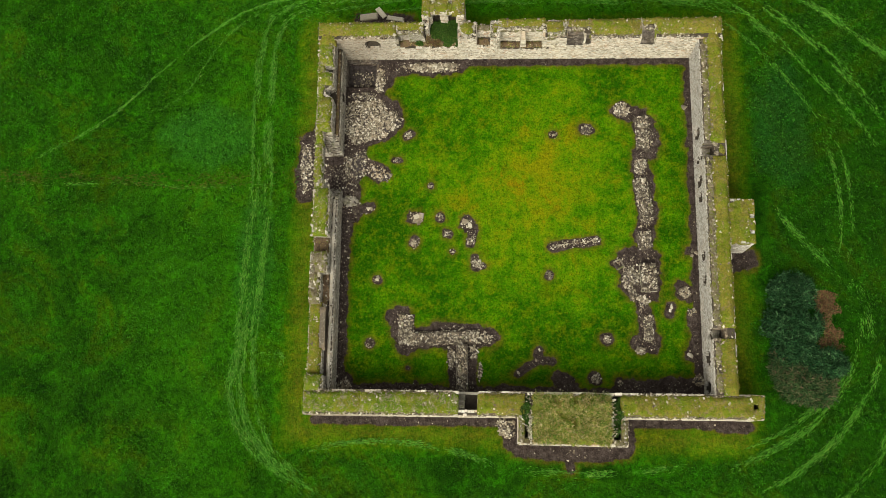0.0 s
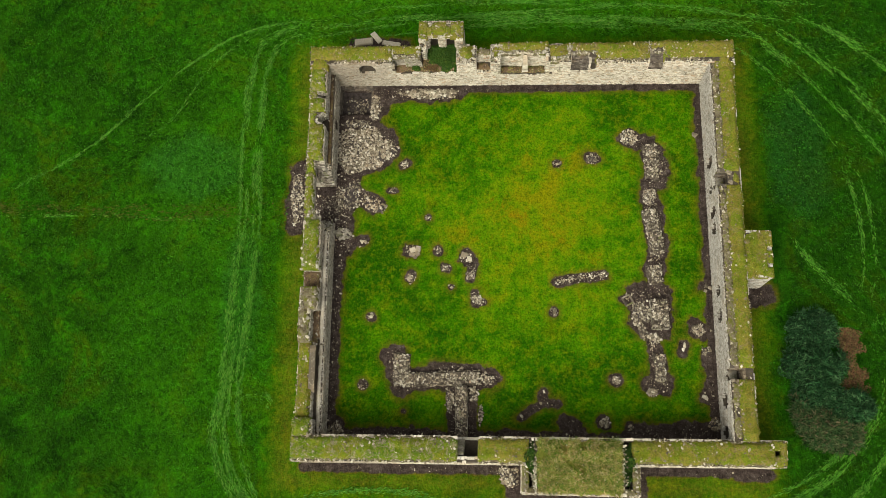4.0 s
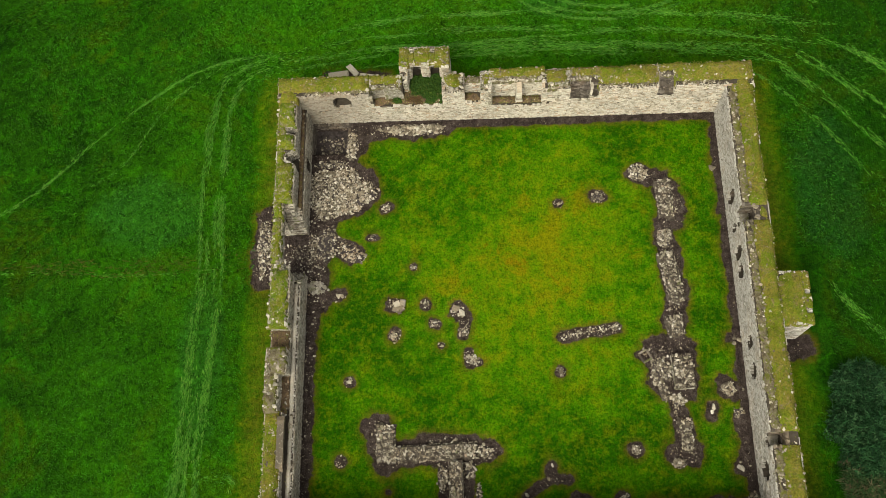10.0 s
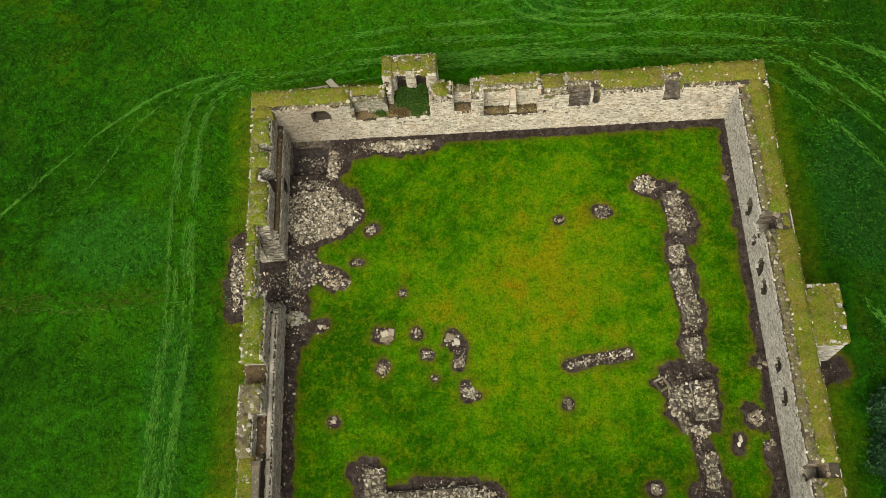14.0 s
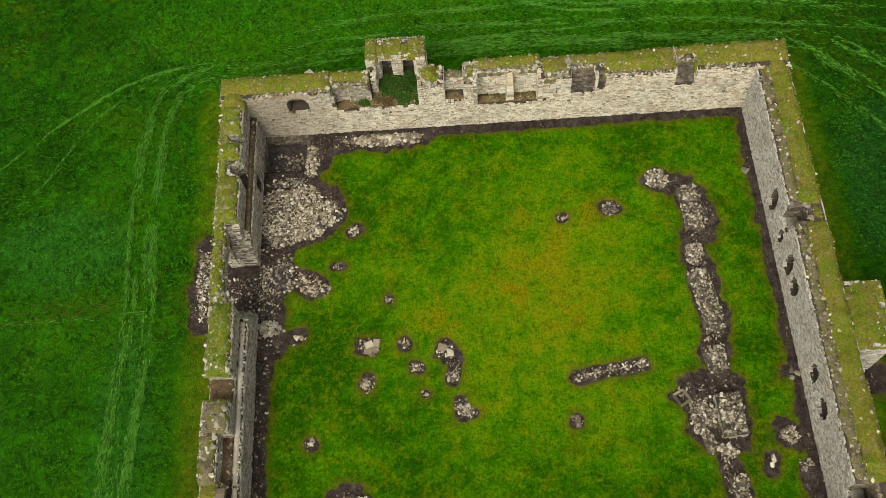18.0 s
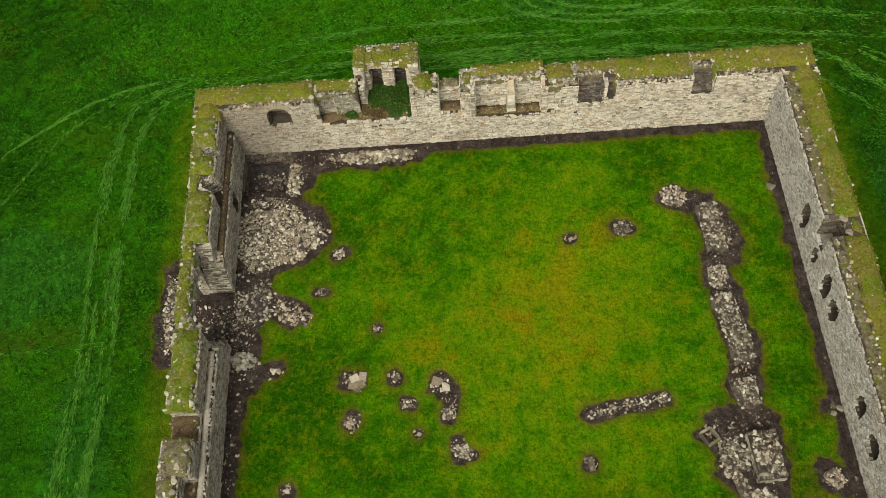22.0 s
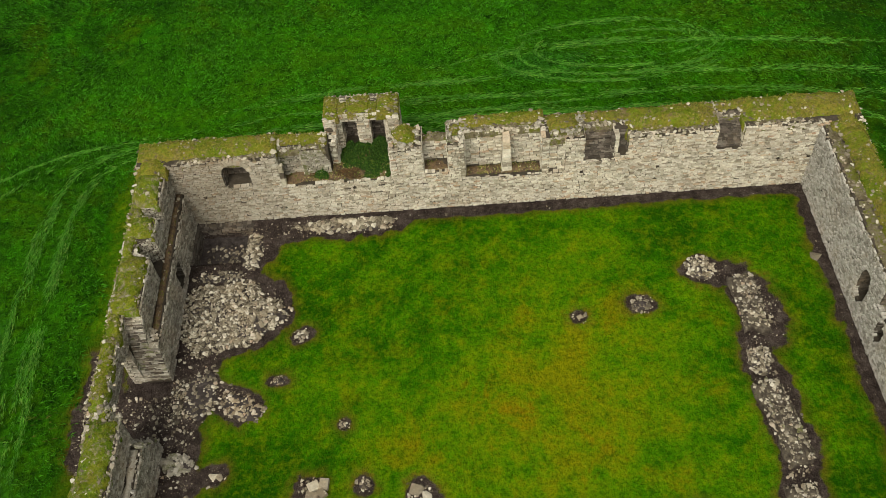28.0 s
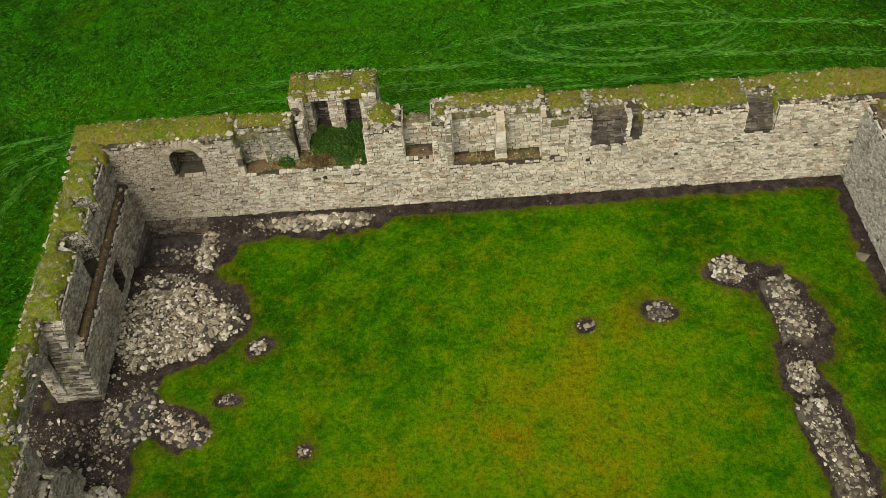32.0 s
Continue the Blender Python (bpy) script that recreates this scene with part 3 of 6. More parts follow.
SOIL_WEST = [(-20.3, 8.2, -20.2, 4.6, 1.7), (-18.6, 7.6, -18.4, 4.0, 1.2), (-17.84, 18.04, -15.62, 17.85, 2), (-17.42, 14.23, -15.98, 12.5, 3), (-14.16, 13.47, -13.94, 12.32, 1.5), (-18.21, 9.59, -18.81, 4.5, 1.7), (-17.18, 7.45, -14.91, 6, 1.1), (-16.42, 1.94, -16.01, 2.14, 0.65), (-18.81, 3.51, -17.98, 1.53, 1.3),
             (-14.21, 18.89, -6.2, 19.26, 1.1), (-18.8, 0.52, -18.75, -16.92, 0.75), (-18.54, -17.34, -17.89, -18.38, 1.3), (-23.25, 9.96, -23.48, 3.67, 1.1), (-20.68, 5.96, -23.26, 6.44, 1.5), (-21.5, 14.8, -22.63, 9.87, 0.5)]
SOIL_COURT = [(-12.34, -10.16, -11.14, -13.24, 1.3), (-10.73, -12.51, -2.55, -12.39, 1.15), (-8.23, -11.23, -3.83, -11.37, 0.6), (-1.62, -12.27, -1.62, -12.27, 0.45), (-5.25, -13.56, -5.14, -18.36, 1.5), (-11.11, -15.74, -11.11, -15.74, 0.25), (-10.23, -17.4, -10.23, -17.4, 0.3)]
SOIL_EDGE = [(-19.3, 19.6, 20, 19.8, 0.55), (20.0, 19.6, 20.4, -18.2, 0.72), (-19.2, 19, -18.8, -18.4, 0.5), (-21.0, -21.4, 24.5, -21.0, 0.55), (0.2, -22.0, 0.2, -23.4, 0.9), (0.8, -24.2, 12.0, -24.0, 0.9), (12.3, -21.8, 12.2, -23.6, 0.9),
             (22.0, -21.2, 24.8, -21.2, 0.7), (25.4, -3.4, 24.0, -3.6, 1.1), (6.2, -24.8, 6.4, -26.0, 0.5), (-17.9, 24.9, -12.0, 24.6, 0.8), (-5.0, 22.8, -3.8, 22.9, 0.4), (2.2, -24.6, 9.4, -24.8, 0.5)]
CHAMBER = (-19.3, -15.75, 16.5, 19.75)


def axis(lo, hi, fine_lo, fine_hi, fine, mid, far):
    out = list(np.arange(fine_lo, fine_hi + 1e-6, fine))
    x, k = fine_hi, mid
    while x < hi:
        x += k
        out.append(x)
        k = k if x < far else k * 1.5
    x, k = fine_lo, mid
    while x > lo:
        x -= k
        out.insert(0, x)
        k = k if x > -far else k * 1.5
    return np.array(out)


def build_ground():
    xs = axis(-2500, 2500, -25.2, 25.6, 0.14, 0.5, 75)
    ys = axis(-2500, 2500, -26.6, 23.0, 0.14, 0.5, 75)
    X, Y = np.meshgrid(xs, ys)
    # a wandering of the outlines
    near = (np.abs(X) < 40) & (np.abs(Y) < 40)
    wx, wy = np.zeros(X.shape), np.zeros(X.shape)
    idx = np.argwhere(near)
    for arr, z0 in ((wx, 0.0), (wy, 50.0)):
        arr[near] = [0.42 * noise.noise((X[i, j] * 0.7, Y[i, j] * 0.7, z0)) + 0.26 * noise.noise((X[i, j] * 1.9, Y[i, j] * 1.9, z0 + 9)) + 0.12 * noise.noise((X[i, j] * 5.0, Y[i, j] * 5.0, z0 + 5)) for i, j in idx]
    PX, PY = X + wx, Y + wy
    depth = np.full(X.shape, -9.0)
    for group in (SOIL_MID, SOIL_SOUTH, SOIL_EAST, SOIL_WEST, SOIL_COURT, SOIL_EDGE):
        for x0, y0, x1, y1, r in group:
            big = r > 0.7
            qx, qy = (PX, PY) if big else (X + wx * 0.45, Y + wy * 0.45)
            dx, dy = x1 - x0, y1 - y0
            k = np.clip(((qx - x0) * dx + (qy - y0) * dy) / max(dx * dx + dy * dy, 1e-9), 0, 1)
            depth = np.maximum(depth, r - np.hypot(qx - x0 - k * dx, qy - y0 - k * dy))
    soil = np.clip(0.5 + depth / 0.5, 0, 1)
    rim = np.clip(1 + depth / 0.7, 0, 1) ** 1.6
    out = np.maximum(np.maximum(-21.8 - X, X - 22.8), np.maximum(Y - 22.2, -21.4 - Y))
    field = np.where(out > 0, np.clip((out - 2.3 + 1.6 * wx) / 1.6, 0, 1), 0)
    ring = np.where((out > -2) & (out < 4), np.clip(1 - abs(out - 1.3) / 2.0, 0, 1), 0) * 0.6
    rim = np.maximum(rim, ring)
    Z = -0.05 * soil + 0.03 * np.sin(X * 0.31 + 1) * np.sin(Y * 0.27) + 0.02 * wx
    a, b, c, d = CHAMBER
    inside = (X > a + 0.1) & (X < b - 0.1) & (Y > c + 0.1) & (Y < d - 0.05)
    Z = np.where(inside, -1.35 + 0.10 * wx, Z)
    # dry middle of the lawn; the same mask paints the lens falloff towards the walls
    dry = np.clip(1.15 - np.hypot((X - 2.5) / 15.0, (Y - 5.0) / 14.0) + 0.35 * wx, 0, 1) * np.clip(-out / 3, 0, 1)
    ny, nx = X.shape
    me = bpy.data.meshes.new("ground")
    co = np.stack([X, Y, Z], -1).reshape(-1, 3).astype(np.float32)
    i = np.arange(ny * nx).reshape(ny, nx)
    quads = np.stack([i[:-1, :-1], i[:-1, 1:], i[1:, 1:], i[1:, :-1]], -1).reshape(-1, 4)
    me.vertices.add(len(co))
    me.vertices.foreach_set("co", co.ravel())
    me.loops.add(quads.size)
    me.loops.foreach_set("vertex_index", quads.ravel().astype(np.int32))
    me.polygons.add(len(quads))
    me.polygons.foreach_set("loop_start", np.arange(0, quads.size, 4, dtype=np.int32))
    me.polygons.foreach_set("use_smooth", np.ones(len(quads), dtype=bool))
    me.update()
    me.validate()
    zone = me.attributes.new("zone", "FLOAT_COLOR", "POINT")
    zone.data.foreach_set("color", np.stack([soil, rim, field, dry], -1).reshape(-1, 4).astype(np.float32).ravel())
    me.materials.append(GROUND)
    ob = new("ground", me)
    return tagged(ob, "green meadow and mown lawn with bare soil patches", "ground", kind="structure")


build_ground()


def soft_grid(x, y, cell, seed):
    """Smooth random values from 0 to 1 over the plan, in lumps of about one cell."""
    g = np.random.default_rng(seed).random((257, 257))
    u, v = np.asarray(x) / cell + 4000.0, np.asarray(y) / cell + 4000.0
    i, j = np.floor(u).astype(int), np.floor(v).astype(int)
    a, b = u - i, v - j
    a, b = a * a * (3 - 2 * a), b * b * (3 - 2 * b)
    i, j, k, l = i % 257, j % 257, (i + 1) % 257, (j + 1) % 257
    return (g[i, j] * (1 - a) + g[k, j] * a) * (1 - b) + (g[i, l] * (1 - a) + g[k, l] * a) * b


def tuft_mesh(name, x, y, z, angle, length, lift, width, spread, blades_each, material, seed):
    """Many tufts in one mesh: from each root a fan of bent-over blades."""
    r = np.random.default_rng(seed)
    n, k = len(x), blades_each
    ang = angle[:, None] + r.normal(0, spread, (n, k))
    ln = length[:, None] * r.uniform(0.55, 1.15, (n, k))
    up = lift[:, None] * r.uniform(0.4, 1.3, (n, k))
    ca, sa = np.cos(ang), np.sin(ang)
    w = width * r.uniform(0.7, 1.4, (n, k)) * np.where(r.random((n, k)) < 0.5, 1, -1)
    v = np.zeros((n, 1 + 2 * k, 3), np.float32)
    v[:, 0] = np.stack([x, y, z], -1)
    v[:, 1::2, 0], v[:, 1::2, 1], v[:, 1::2, 2] = x[:, None] - sa * w + ca * ln * 0.3, y[:, None] + ca * w + sa * ln * 0.3, z[:, None] + up * 0.45
    v[:, 2::2, 0], v[:, 2::2, 1], v[:, 2::2, 2] = x[:, None] + ca * ln, y[:, None] + sa * ln, z[:, None] + up * 0.75
    base = (np.arange(n) * (1 + 2 * k))[:, None]
    f = np.stack([np.broadcast_to(base, (n, k)), base + 1 + 2 * np.arange(k), base + 2 + 2 * np.arange(k)], -1).reshape(-1).astype(np.int32)
    me = bpy.data.meshes.new(name)
    me.vertices.add(n * (1 + 2 * k))
    me.vertices.foreach_set("co", v.ravel())
    me.loops.add(len(f))
    me.loops.foreach_set("vertex_index", f)
    me.polygons.add(n * k)
    me.polygons.foreach_set("loop_start", np.arange(0, len(f), 3, dtype=np.int32))
    me.update()
    me.materials.append(material)
    return me


def glide(points, step=0.4):
    """A smooth line through the points, as an array of places a step apart."""
    p = [Vector(q) for q in points]
    p = [p[0] * 2 - p[1], *p, p[-1] * 2 - p[-2]]
    out = []
    for a, b, c, d in zip(p, p[1:], p[2:], p[3:]):
        n = max(2, int((c - b).length / step))
        for i in range(n):
            k = i / n
            out.append(0.5 * (2 * b + (c - a) * k + (2 * a - 5 * b + 4 * c - d) * k * k + (3 * b - a - 3 * c + d) * k ** 3))
    return np.array([tuple(q) for q in out])


def bend(p0, p1, p2):
    return [tuple((1 - k) ** 2 * p0[j] + 2 * k * (1 - k) * p1[j] + k * k * p2[j] for j in (0, 1)) for k in (0, 0.2, 0.4, 0.6, 0.8, 1)]


all_tracks = []


def track(points, width, thick=70, name="tyre_track", material=None, strands=4, label="pale tyre track of flattened grass in the meadow", category="track", group="tyre tracks", seen=1.0):
    """Pressed-down blades laid along a line, in strands that wander, thin out and fade at both ends."""
    line = glide(points)
    seed = int(abs(line[0][0] * 37 + line[0][1] * 101 + len(line))) + 5
    r = np.random.default_rng(seed)
    step = np.gradient(line, axis=0)
    head = np.arctan2(step[:, 1], step[:, 0])
    n = int(len(line) * 0.56 * thick * max(width, 0.5))
    i = r.uniform(0, len(line) - 1, n)
    k = i.astype(int)
    fade = np.minimum(1, np.minimum(i, len(line) - 1 - i) / (0.25 * len(line)))
    lane = r.integers(0, strands, n)
    off = ((lane + 0.5) / strands - 0.5) * width + 0.35 * width * (soft_grid(i, lane * 9.0, 14.0, seed) - 0.5) + r.normal(0, 0.05 + 0.07 * width, n)
    keep = r.random(n) < fade * np.clip(soft_grid(i, lane * 7.0 + 50, 6.0, seed + 1) * 2.4 - 0.65, 0.02, 1) * seen
    x, y = line[k, 0] + (i - k) * step[k, 0] - np.sin(head[k]) * off, line[k, 1] + (i - k) * step[k, 1] + np.cos(head[k]) * off
    all_tracks.append((line, width))
    me = tuft_mesh(name, x[keep], y[keep], np.full(keep.sum(), 0.12), head[k][keep], r.uniform(0.3, 0.75, keep.sum()), r.uniform(0.02, 0.09, keep.sum()), 0.028, 0.2, 2, material or TRACK, seed)
    return tagged(new(name, me), label, category, group, "structure")


track([(-70, 5.0), (-52, 5.6), (-40, 5.0), (-31, 5.2), (-23.5, 6.0)], 1.5, 34, "footpath", TROD, 5, "darker trodden path through the meadow to the gate", "path", "", 0.6)
track([(-64, 4.2), (-46, 4.7), (-34, 4.2), (-24, 5.0)], 0.4, 30, "footpath", TRACK, 2, "pale edge of the trodden path to the gate", "path", "", 0.6)
WEST_TRACKS = [
    [(-18.5, 28.9), (-26.8, 26.5), (-29.0, 24.0), (-29.8, 18), (-29.6, 10.8), (-29.2, 3.4), (-29.8, -7.5), (-30.3, -15), (-30.6, -19), (-29.2, -22.7), (-26.3, -26.1), (-20.5, -29.5)],
    [(-19, 27.6), (-25.1, 26.1), (-27.3, 23.6), (-28.0, 18), (-28.1, 10.8), (-27.6, 3.4), (-28.0, -7.5), (-28.3, -14), (-28.0, -18.5), (-26.8, -22.6), (-24.4, -26.1), (-18.5, -30)],
    [(-29.0, -5), (-29.4, -12), (-29.5, -17.5), (-28.4, -22), (-25.2, -26.2), (-19.5, -29.8)]]
for line in WEST_TRACKS:
    track(line, 0.9, 105, strands=3)
track([(-30.1, -14.6), (-27.5, -14.3), (-25.2, -14.8), (-25.6, -17)], 0.7, 60, seen=0.7)
track([(-56.2, 7.3), (-47.4, 12.4), (-40.7, 19.1), (-35.7, 23.3), (-30.5, 26.5), (-22, 28.4)], 0.35, 90, strands=2, seen=0.8)
track([(-43, 12.2), (-38, 16), (-34, 22.5), (-29, 26.6)], 0.3, 50, strands=2, seen=0.5)
NORTH_TRACKS = (
    ((-24.7, 26.5), (0, 30.9), (29.2, 25.3), 0.7), ((-21.7, 28.3), (0, 32.3), (32.9, 27.1), 0.7), ((-11.7, 27.3), (7.8, 28.6), (29.1, 26.7), 0.8), ((-19.7, 30.1), (4.7, 34.5), (34.6, 28.9), 0.8),
    ((-3.8, 26.6), (11.8, 27.7), (26.3, 25.4), 0.5), ((-5.9, 32.8), (9.3, 37.9), (34.4, 31.6), 0.7), ((-26, 25), (-8, 29), (16, 29.4), 0.3), ((-18, 25.6), (0, 28), (20, 27.4), 0.3))
EAST_TRACKS = (
    ((22.1, 28.0), (30.5, 23.5), (40.6, 9.1), 0.8), ((25.2, 28.3), (34, 24), (42, 11.5), 0.9), ((27.9, 29.8), (37.8, 25.3), (47.4, 14.3), 0.9), ((22.5, 25.4), (29.6, 20.8), (36.4, 8.7), 0.5),
    ((35.5, 11.7), (38, 4), (35.9, -4.1), 0.35), ((34.2, 11.0), (36.8, 4), (35.0, -3.6), 0.3), ((28.4, 3.2), (31.5, -1.5), (36.6, -5.6), 1.5), ((36.2, -5), (37.8, -8), (37.6, -12.5), 1.3))
SOUTH_TRACKS = (
    ((37.5, -10.1), (36, -20), (22.6, -26.0), 0.9), ((39, -12.4), (37.4, -22.6), (24.6, -28.6), 0.9), ((40.7, -14), (40.6, -28), (25, -32), 0.8), ((36.2, -13), (33.5, -20), (24, -23.6), 0.6),
    ((19.7, -25.3), (10.4, -27.0), (-0.3, -26.3), 0.7), ((-22.7, -24.9), (-9, -21.5), (1, -27.2), 0.6), ((-24, -31), (-8.8, -29), (8.4, -31.3), 0.8))
for group_of in (NORTH_TRACKS, EAST_TRACKS, SOUTH_TRACKS):
    for p0, p1, p2, width in group_of:
        track(bend(p0, p1, p2), width, (52 if width > 1.2 else 85) if width > 0.5 else 65, strands=3 if width > 0.5 else 2, seen=0.9)
# where a machine turned behind the north wall
for k, (rx, ry) in enumerate(((8.8, 3.4), (7.6, 2.9), (6.6, 2.3), (5.4, 1.7), (4.2, 1.2))):
    track([(10.2 + 0.4 * k + rx * math.cos(a / 10 * 6.283), 34.2 + 0.2 * k + ry * math.sin(a / 10 * 6.283)) for a in range(1 + k, 11 + k)], 0.3, 90, strands=2, seen=0.9)


def build_meadow():
    """Long grass all round the walls, laid over in swathes and left out of the wheel marks."""
    r = np.random.default_rng(3)
    n = 520000
    x, y = r.uniform(-66, 62, n), r.uniform(-44, 74, n)
    out = np.maximum(np.maximum(-21.8 - x, x - 22.8), np.maximum(y - 22.2, -21.4 - y))
    for x0, x1, y0, y1 in ((-10.2, -5.5, 20, 24.5), (22, 25.1, -2.7, 2.1), (0.7, 11.8, -23.7, -20), (22, 25.4, -21, -18)):
        inside = np.minimum(np.minimum(x - x0, x1 - x), np.minimum(y - y0, y1 - y))
        out = np.minimum(out, -inside)
    edge = 2.4 + 2.2 * soft_grid(x, y, 3.5, 11)
    keep = (out > edge) & (soft_grid(x, y, 1.1, 12) * 0.7 + soft_grid(x, y, 4.0, 13) * 0.5 > r.uniform(0.05, 0.75, n))
    keep &= r.random(n) < np.clip(1.5 - np.maximum(out - 12, 0) / 40, 0.35, 1)
    for line, width in all_tracks:
        lo, hi = line.min(0) - 1, line.max(0) + 1
        near = np.flatnonzero(keep & (x > lo[0]) & (x < hi[0]) & (y > lo[1]) & (y < hi[1]))
        d = np.full(len(near), 9.0)
        for q in line[::2]:
            d = np.minimum(d, np.hypot(x[near] - q[0], y[near] - q[1]))
        keep[near[(d < width * 0.5 + 0.1) & (r.random(len(near)) < 0.65)]] = False
    x, y, out = x[keep], y[keep], out[keep]
    along = np.where(np.abs(y) > np.abs(x) * 1.1, 0.0, 1.57)
    angle = along + 2.6 * (soft_grid(x, y, 6.0, 14) - 0.5) + r.normal(0, 0.5, len(x)) + np.where(soft_grid(x, y, 9.0, 15) > 0.5, math.pi, 0)
    tall = 0.5 + 0.9 * soft_grid(x, y, 2.5, 16)
    me = tuft_mesh("meadow_grass", x, y, np.full(len(x), -0.04), angle, 0.38 * tall, 0.19 * tall, 0.034, 0.7, 3, MEADOW, 4)
    return tagged(new("meadow_grass", me), "long lush green meadow grass laid over by wind", "grass", kind="stuff")


build_meadow()

# ---- the curtain walls ----
flat = lambda x, y, z: Vector((x, y, z))


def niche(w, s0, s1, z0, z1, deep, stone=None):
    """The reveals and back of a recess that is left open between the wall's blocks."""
    # where stone is STONE_DARK, the shade of the recess is in its colour
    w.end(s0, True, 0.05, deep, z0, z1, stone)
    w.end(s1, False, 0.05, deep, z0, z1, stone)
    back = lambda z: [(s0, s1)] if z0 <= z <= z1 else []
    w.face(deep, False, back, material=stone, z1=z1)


inner_of = lambda d0, d1: d0 < 0.02


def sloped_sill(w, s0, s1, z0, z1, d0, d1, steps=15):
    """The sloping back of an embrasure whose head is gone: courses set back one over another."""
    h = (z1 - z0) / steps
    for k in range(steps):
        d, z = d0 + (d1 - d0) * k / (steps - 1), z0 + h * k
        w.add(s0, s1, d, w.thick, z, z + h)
        # STONE_DARK puts the embrasure's shade into the colour of its back
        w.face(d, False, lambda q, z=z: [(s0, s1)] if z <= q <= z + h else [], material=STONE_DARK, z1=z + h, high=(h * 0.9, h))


def outer_test(w):
    return lambda d0, d1: d1 > w.thick - 0.02


# north wall: s = x + 21.6
north = Wall("wall_north", ((-21.6, 19.88), (22.4, 20.05)), ((-21.6, 21.7), (22.4, 22.3)), "tall rubble-stone curtain wall with turf on its head and broken windows", STONE)
T = north.thick
X = lambda x: x + 21.6
base = 2.72
north.add(0, north.length, 0, T, -0.3, 2.38)
north.add(0, north.length, 0, T, 2.58, base)
s = 0.0
for x in (-18.17, -8.63, 5.7, 10.48, 17.98, 19.86):
    north.add(s, X(x) - 0.1, 0, T, 2.38, 2.58)
    north.add(X(x) - 0.1, X(x) + 0.1, 0.8, T, 2.38, 2.58)
    s = X(x) + 0.1
north.add(s, north.length, 0, T, 2.38, 2.58)
# west stretch with the arched window
WX0, WX1, WZ0, WZ1, SPRING = -16.62, -14.92, 3.35, 5.45, 4.75
north.add(0, X(WX0), 0, T, base, 5.7)
north.add(X(WX0), X(WX1), 0, T, base, WZ0)
north.add(X(WX0), X(WX1), 1.25, T, WZ0, WZ1)
north.add(X(WX0), X(WX1), 0, T, WZ1, 5.7)
north.add(X(WX1), X(-13.1), 0, T, base, 5.7)
# breach before the latrine tower
north.add(X(-13.1), X(-6.15), 0, T, base, 3.15)
north.add(X(-13.1), X(-11.71), 1.0, T, 3.15, 5.6)
north.add(X(-11.71), X(-9.93), 0.75, T, 3.15, 5.45)
# stub, window and pier
north.add(X(-6.15), X(-4.17), 0, T, base, 5.6)
north.add(X(-4.17), X(-2.58), 0, T, base, 3.45)
north.add(X(-4.17), X(-2.58), 1.15, T, 3.45, 4.9)
north.add(X(-2.58), X(-1.58), 0, T, base, 5.75)
# double fireplace
north.add(X(-1.58), X(3.18), 0, T, base, 2.8)
north.add(X(-1.58), X(3.18), 0.95, T, 2.8, 5.9)
north.add(X(3.18), X(3.63), 0, T, base, 5.75)
north.add(X(3.63), X(4.62), 0.16, T, base, 5.6)
north.add(X(4.62), X(5.76), 0, T, base, 5.55)
# two open embrasures and the east stretch
north.add(X(5.76), X(7.65), 0, T, base, 3.6)
sloped_sill(north, X(5.76), X(7.65), 3.6, 5.5, 0.12, 1.15)
north.add(X(7.65), X(8.44), 0, T, base, 4.0)
north.add(X(7.65), X(8.44), 0.55, T, 4.0, 5.5)
north.add(X(8.44), X(13.86), 0, T, base, 5.45)
north.add(X(13.86), X(15.45), 0, T, base, 3.75)
sloped_sill(north, X(13.86), X(15.45), 3.75, 5.5, 0.12, 1.15)
north.add(X(15.45), north.length, 0, T, base, 5.5)


def north_rows(z):
    got = north.rows(inner_of)(z)
    # the round head of the small window
    if SPRING < z < WZ1:
        half = (WX1 - WX0) / 2
        r = math.sqrt(max(0.0, 1 - ((z - SPRING) / (WZ1 - SPRING + 0.02)) ** 2)) * half
        mid = X((WX0 + WX1) / 2)
        for g in got:
            if abs(g[1] - X(WX0)) < 0.1:
                g[1] = mid - r
            if abs(g[0] - X(WX1)) < 0.1:
                g[0] = mid + r
    return got


north.face(0, False, north_rows, single=single_in(X(-5.85), X(6.56), 0.9, 2.9), long=(0.16, 0.48), high=(0.075, 0.145), snug=True)
north.face(T, True, north.rows(outer_test(north)), long=(0.4, 0.9), high=(0.2, 0.32), snug=True)
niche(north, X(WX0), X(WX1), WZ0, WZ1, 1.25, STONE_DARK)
for k in range(15):
    # the thin stones of the arch
    a = math.pi * (k + 0.5) / 15
    half, rise = (WX1 - WX0) / 2, WZ1 - SPRING
    ux, uz = math.cos(a), math.sin(a)
    c = north.at(X((WX0 + WX1) / 2) + ux * (half + 0.1), 0.06, SPRING + uz * (rise + 0.1))
    lay("block", Matrix.Translation(c) @ Euler((0, math.pi / 2 - a, 0)).to_matrix().to_4x4() @ Matrix.Diagonal((0.19, 0.34, 0.34, 1)), STONE, None, north.root, "arch_stone", True)
north.end(X(-13.1), True, 0, T, 3.1, 5.65)
north.end(X(-11.71), False, 0.75, 1.0, 3.1, 5.1)
north.face(1.0, False, lambda z: [(X(-13.1), X(-11.71))] if 3.1 < z < 5.55 else [], z1=5.6, material=MOSSY)
north.face(0.75, False, lambda z: [(X(-11.71), X(-9.93 - 0.35 * max(0.0, z - 4.2)))] if 3.1 < z < 5.4 else [], z1=5.5, material=MOSSY)
north.end(X(-6.15), False, 0, T, 3.1, 5.6)
